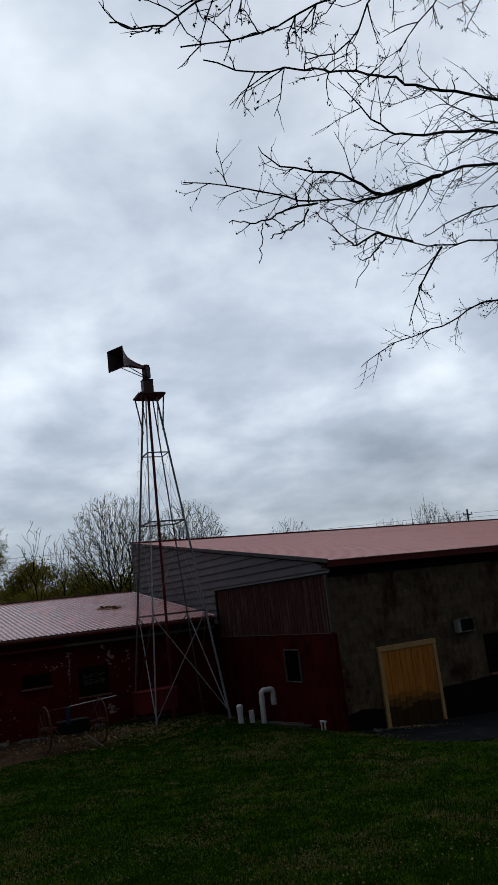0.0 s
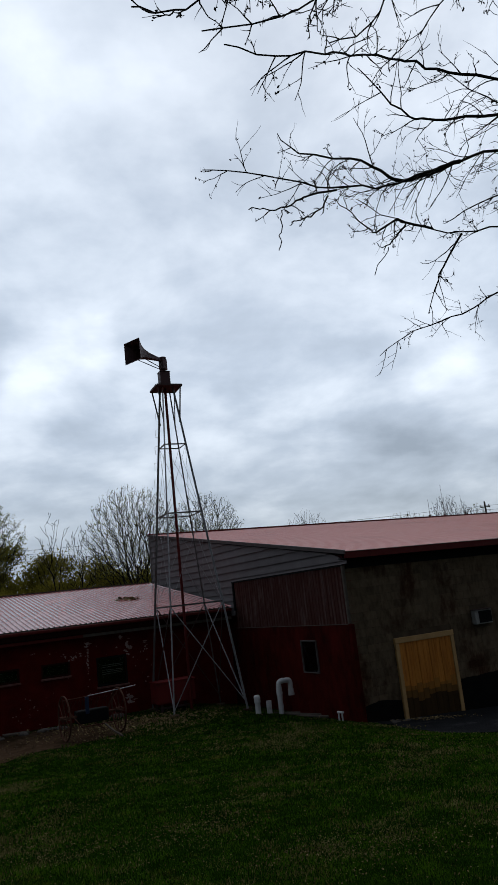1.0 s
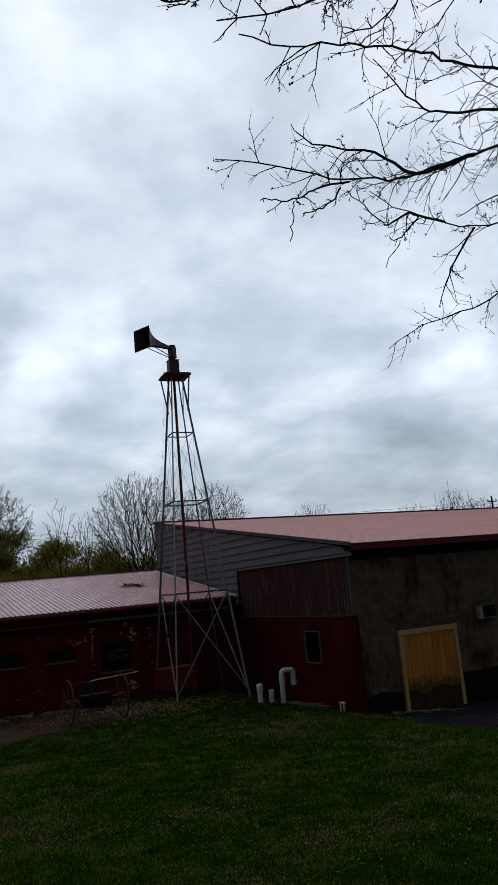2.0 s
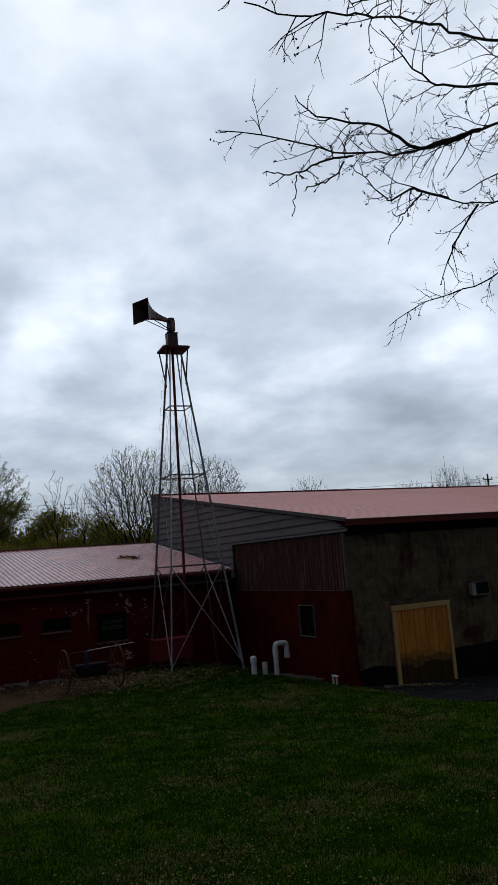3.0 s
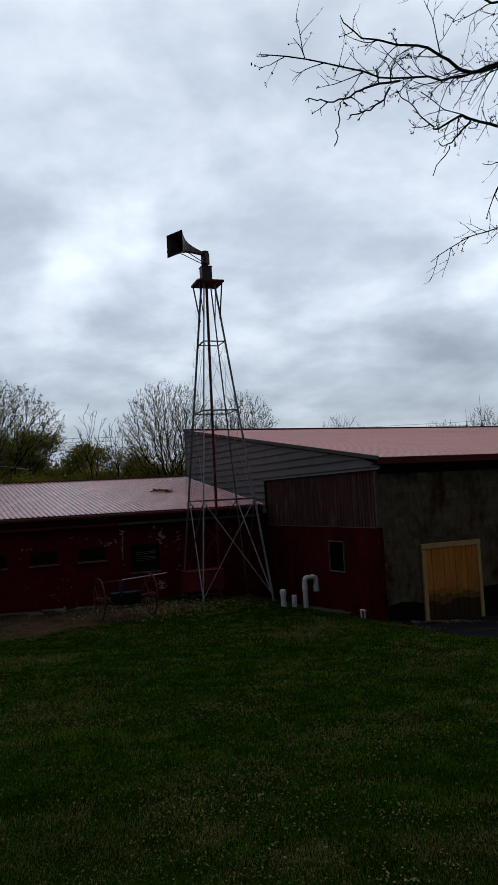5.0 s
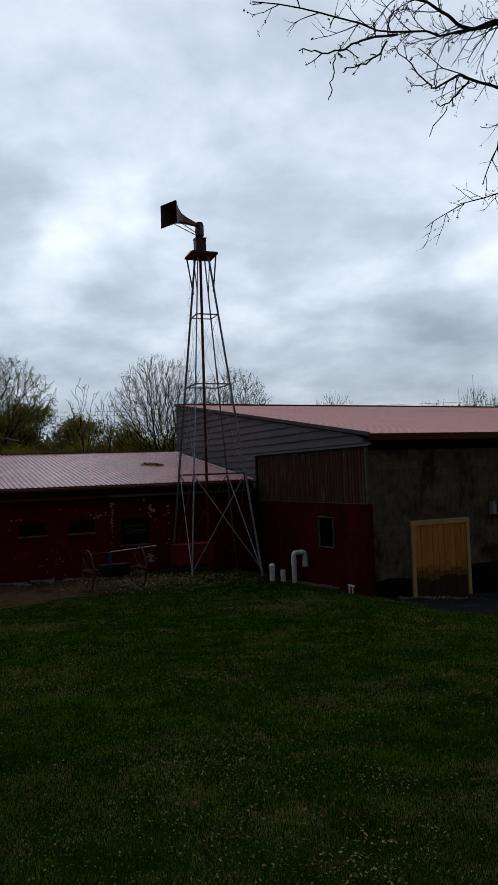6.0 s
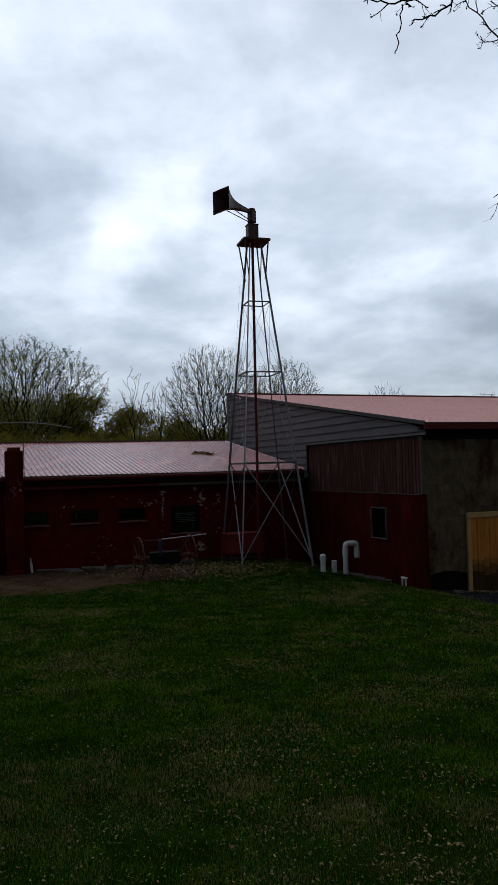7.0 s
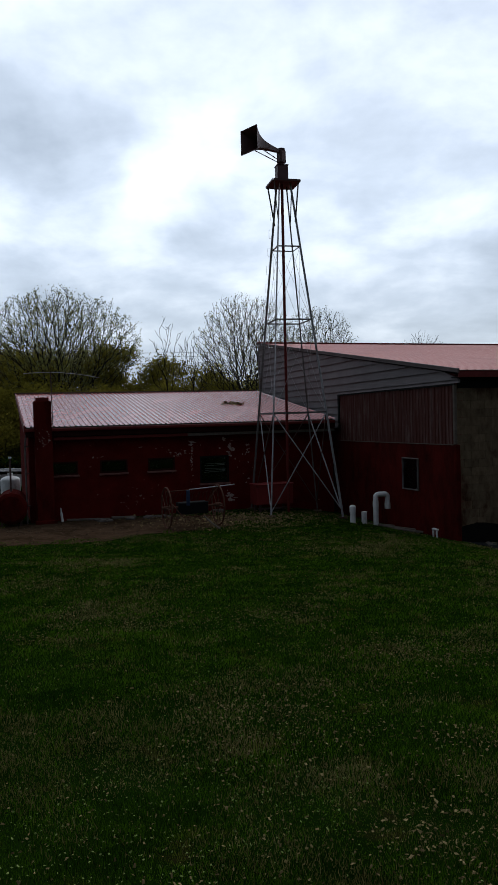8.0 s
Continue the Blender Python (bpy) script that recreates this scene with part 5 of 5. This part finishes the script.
def scatter(n, seed, near, far, power=1.0):
    g = np.random.default_rng(seed)
    y = near * (far / near) ** (g.random(n) ** power)
    half = 0.50 * y + 1.2
    x = -0.10 * y + g.uniform(-1, 1, n) * half
    keep = ~blocked(x, y)
    return x[keep], y[keep], g


def grass():
    x, y, g = scatter(760000, 1, 1.9, 24.0, 0.9)
    # the lawn goes on round and behind the camera, with fewer and broader blades
    gx, gy = g.uniform(-16, 16, 300000), g.uniform(-9, 21, 300000)
    out = (np.abs(gx + 0.10 * gy) > 0.50 * gy + 1.2) | (gy < 1.9)
    out &= ~blocked(gx, gy)
    broad = np.concatenate([np.zeros(len(x)), np.ones(int(out.sum()))])
    x, y = np.concatenate([x, gx[out]]), np.concatenate([y, gy[out]])
    n = len(x)
    clump = np.array([noise.noise((a * 1.6, b * 1.6, 0.0)) + 0.6 * noise.noise((a * 6.0, b * 6.0, 4.0)) for a, b in zip(x, y)])
    h = (0.013 + 0.026 * g.random(n) ** 2) * np.maximum(0.35, 1 + 0.9 * clump)
    wd = np.where(broad > 0, 0.013, 0.0019 * np.maximum(1.0, y / 3.2))
    a = g.uniform(0, 6.283, n)
    lean = g.uniform(0.1, 0.8, n) * h
    b = g.uniform(0, 6.283, n)
    z = ground_z(x, y)
    p0 = np.stack([x + wd * np.cos(a), y + wd * np.sin(a), z - 0.005], 1)
    p1 = np.stack([x - wd * np.cos(a), y - wd * np.sin(a), z - 0.005], 1)
    p2 = np.stack([x + lean * np.cos(b), y + lean * np.sin(b), z + h], 1)
    v = np.stack([p0, p1, p2], 1).reshape(-1, 3).astype(np.float32)
    dry = np.array([noise.noise((a * 0.55, b * 0.55, 7.0)) + 0.8 * noise.noise((a * 2.3, b * 2.3, 3.0)) for a, b in zip(x, y)])
    pick = g.random(n) < np.clip(0.06 + 0.85 * dry + 0.22 * (1 - smoothstep(3.0, 8.0, y)), 0.02, 0.72)
    tris = v.reshape(-1, 9)
    blades("grass", tris[~pick], M_BLADE, "short dark green lawn grass", "grass")
    blades("dry_grass", tris[pick], M_DRYGRASS, "dry straw-coloured tufts in the lawn", "grass")


def blades(name, tris, material, label, category):
    n = len(tris)
    v = tris.reshape(-1, 3)
    me = bpy.data.meshes.new(name)
    me.vertices.add(3 * n)
    me.vertices.foreach_set("co", v.ravel())
    me.loops.add(3 * n)
    me.loops.foreach_set("vertex_index", np.arange(3 * n, dtype=np.int32))
    me.polygons.add(n)
    me.polygons.foreach_set("loop_start", np.arange(0, 3 * n, 3, dtype=np.int32))
    me.update()
    tagged(mesh_object(name, me, material), label, category, kind="stuff")


grass()


def flecks(name, n, seed, near, far, size, material, label, category, up=0.05, power=1.0, box_xy=None):
    if box_xy:
        g = np.random.default_rng(seed)
        x, y = g.normal(box_xy[0], box_xy[2], n), g.normal(box_xy[1], box_xy[3], n)
        lx, ly = (x - 3.08) * C25 + (y - 18.7) * S25, -(x - 3.08) * S25 + (y - 18.7) * C25
        k = (ly < 6.3) & (lx < -0.2) | (ly < -0.12)
        x, y = x[k], y[k]
    else:
        x, y, g = scatter(n, seed, near, far, power)
    if not box_xy:
        # thick in some patches, thin in others
        d = np.array([noise.noise((p * 0.55, q * 0.55, seed * 3.7)) for p, q in zip(x, y)])
        k = g.random(len(x)) < np.clip(0.16 + 2.2 * d, 0.06, 1.0)
        x, y = x[k], y[k]
    n = len(x)
    z = ground_z(x, y) + g.uniform(0.012, up, n)
    P = np.stack([x, y, z], 1)
    a = g.normal(0, 1, (n, 3))
    b = g.normal(0, 1, (n, 3))
    a[:, 2] *= 0.35
    b[:, 2] *= 0.35
    a /= np.linalg.norm(a, axis=1)[:, None]
    b -= a * (a * b).sum(1)[:, None]
    b /= np.linalg.norm(b, axis=1)[:, None]
    s = (size * g.uniform(0.4, 1.5, n))[:, None]
    k0, k1, k2 = (g.uniform(lo, hi, n)[:, None] for lo, hi in ((0.3, 0.9), (-0.6, 0.6), (0.2, 0.8)))
    c = P + np.stack([np.zeros(n), np.zeros(n), s[:, 0] * 0.35], 1)
    v = np.stack([P - a * s * 0.75, P - b * s * k0 + a * s * k1, P + a * s * 0.75, P + b * s * k2 - a * s * k1, c], 1).reshape(-1, 3)
    f = []
    for k in range(n):
        q = 5 * k
        f += [(q, q + 1, q + 4), (q + 1, q + 2, q + 4), (q + 2, q + 3, q + 4), (q + 3, q, q + 4)]
    ob = raw(name, v.tolist(), f, material)
    tagged(ob, label, category, kind="stuff")


flecks("dead_leaves", 60000, 2, 2.2, 20.0, 0.0115, M_LEAFDRY, "scraps of dry brown leaf in the grass", "leaves", 0.04, 0.8)
flecks("clover_leaves", 26000, 3, 2.4, 20.0, 0.0072, M_CLOVERLIT, "small clover leaves in the grass, coloured pale as if catching light", "clover", 0.055, 0.75)
flecks("leaf_drift", 1700, 5, 0, 0, 0.035, M_LEAFDRY, "drift of dead leaves round the rake and tower", "leaves", 0.06, box_xy=(-2.6, 20.6, 1.2, 0.8))
flecks("gravel_scatter", 1100, 6, 0, 0, 0.024, M_CLOD, "scattered clods and twigs on bare earth", "gravel", 0.03, box_xy=(-6.0, 19.0, 2.2, 1.3))

flecks("leaf_litter", 1300, 12, 0, 0, 0.0095, M_LEAFDRY, "loose curled dead leaves lying on the near lawn", "leaves", 0.03, box_xy=(0.5, 4.0, 1.1, 0.8))
for k, (lx, ly, wx, wy, n) in enumerate(((0.55, 3.9, 0.16, 0.2, 150), (0.35, 7.4, 0.2, 0.2, 120), (-2.9, 7.6, 0.35, 0.2, 150), (0.9, 5.1, 0.2, 0.16, 110), (-0.9, 6.0, 0.3, 0.2, 90))):
    flecks("leaf_clump", n, 14 + k, 0, 0, 0.0125, M_LEAFDRY, "small heap of brown leaves on a bare spot in the lawn", "leaves", 0.03, box_xy=(lx, ly, wx, wy))
flecks("straw_patch", 420, 7, 0, 0, 0.022, M_DRYGRASS, "patch of pale dead grass in the lawn", "grass", 0.05, box_xy=(1.5, 15.9, 0.55, 0.35))
flecks("straw_edge", 300, 8, 0, 0, 0.020, M_DRYGRASS, "strip of pale dead grass by the driveway edge", "grass", 0.05, box_xy=(3.3, 17.3, 0.45, 0.25))
flecks("leaf_pile", 160, 9, 0, 0, 0.035, M_LEAFDRY, "few dead leaves blown against the timber door", "leaves", 0.05, box_xy=(5.0, 18.95, 0.45, 0.12))

block_wall()
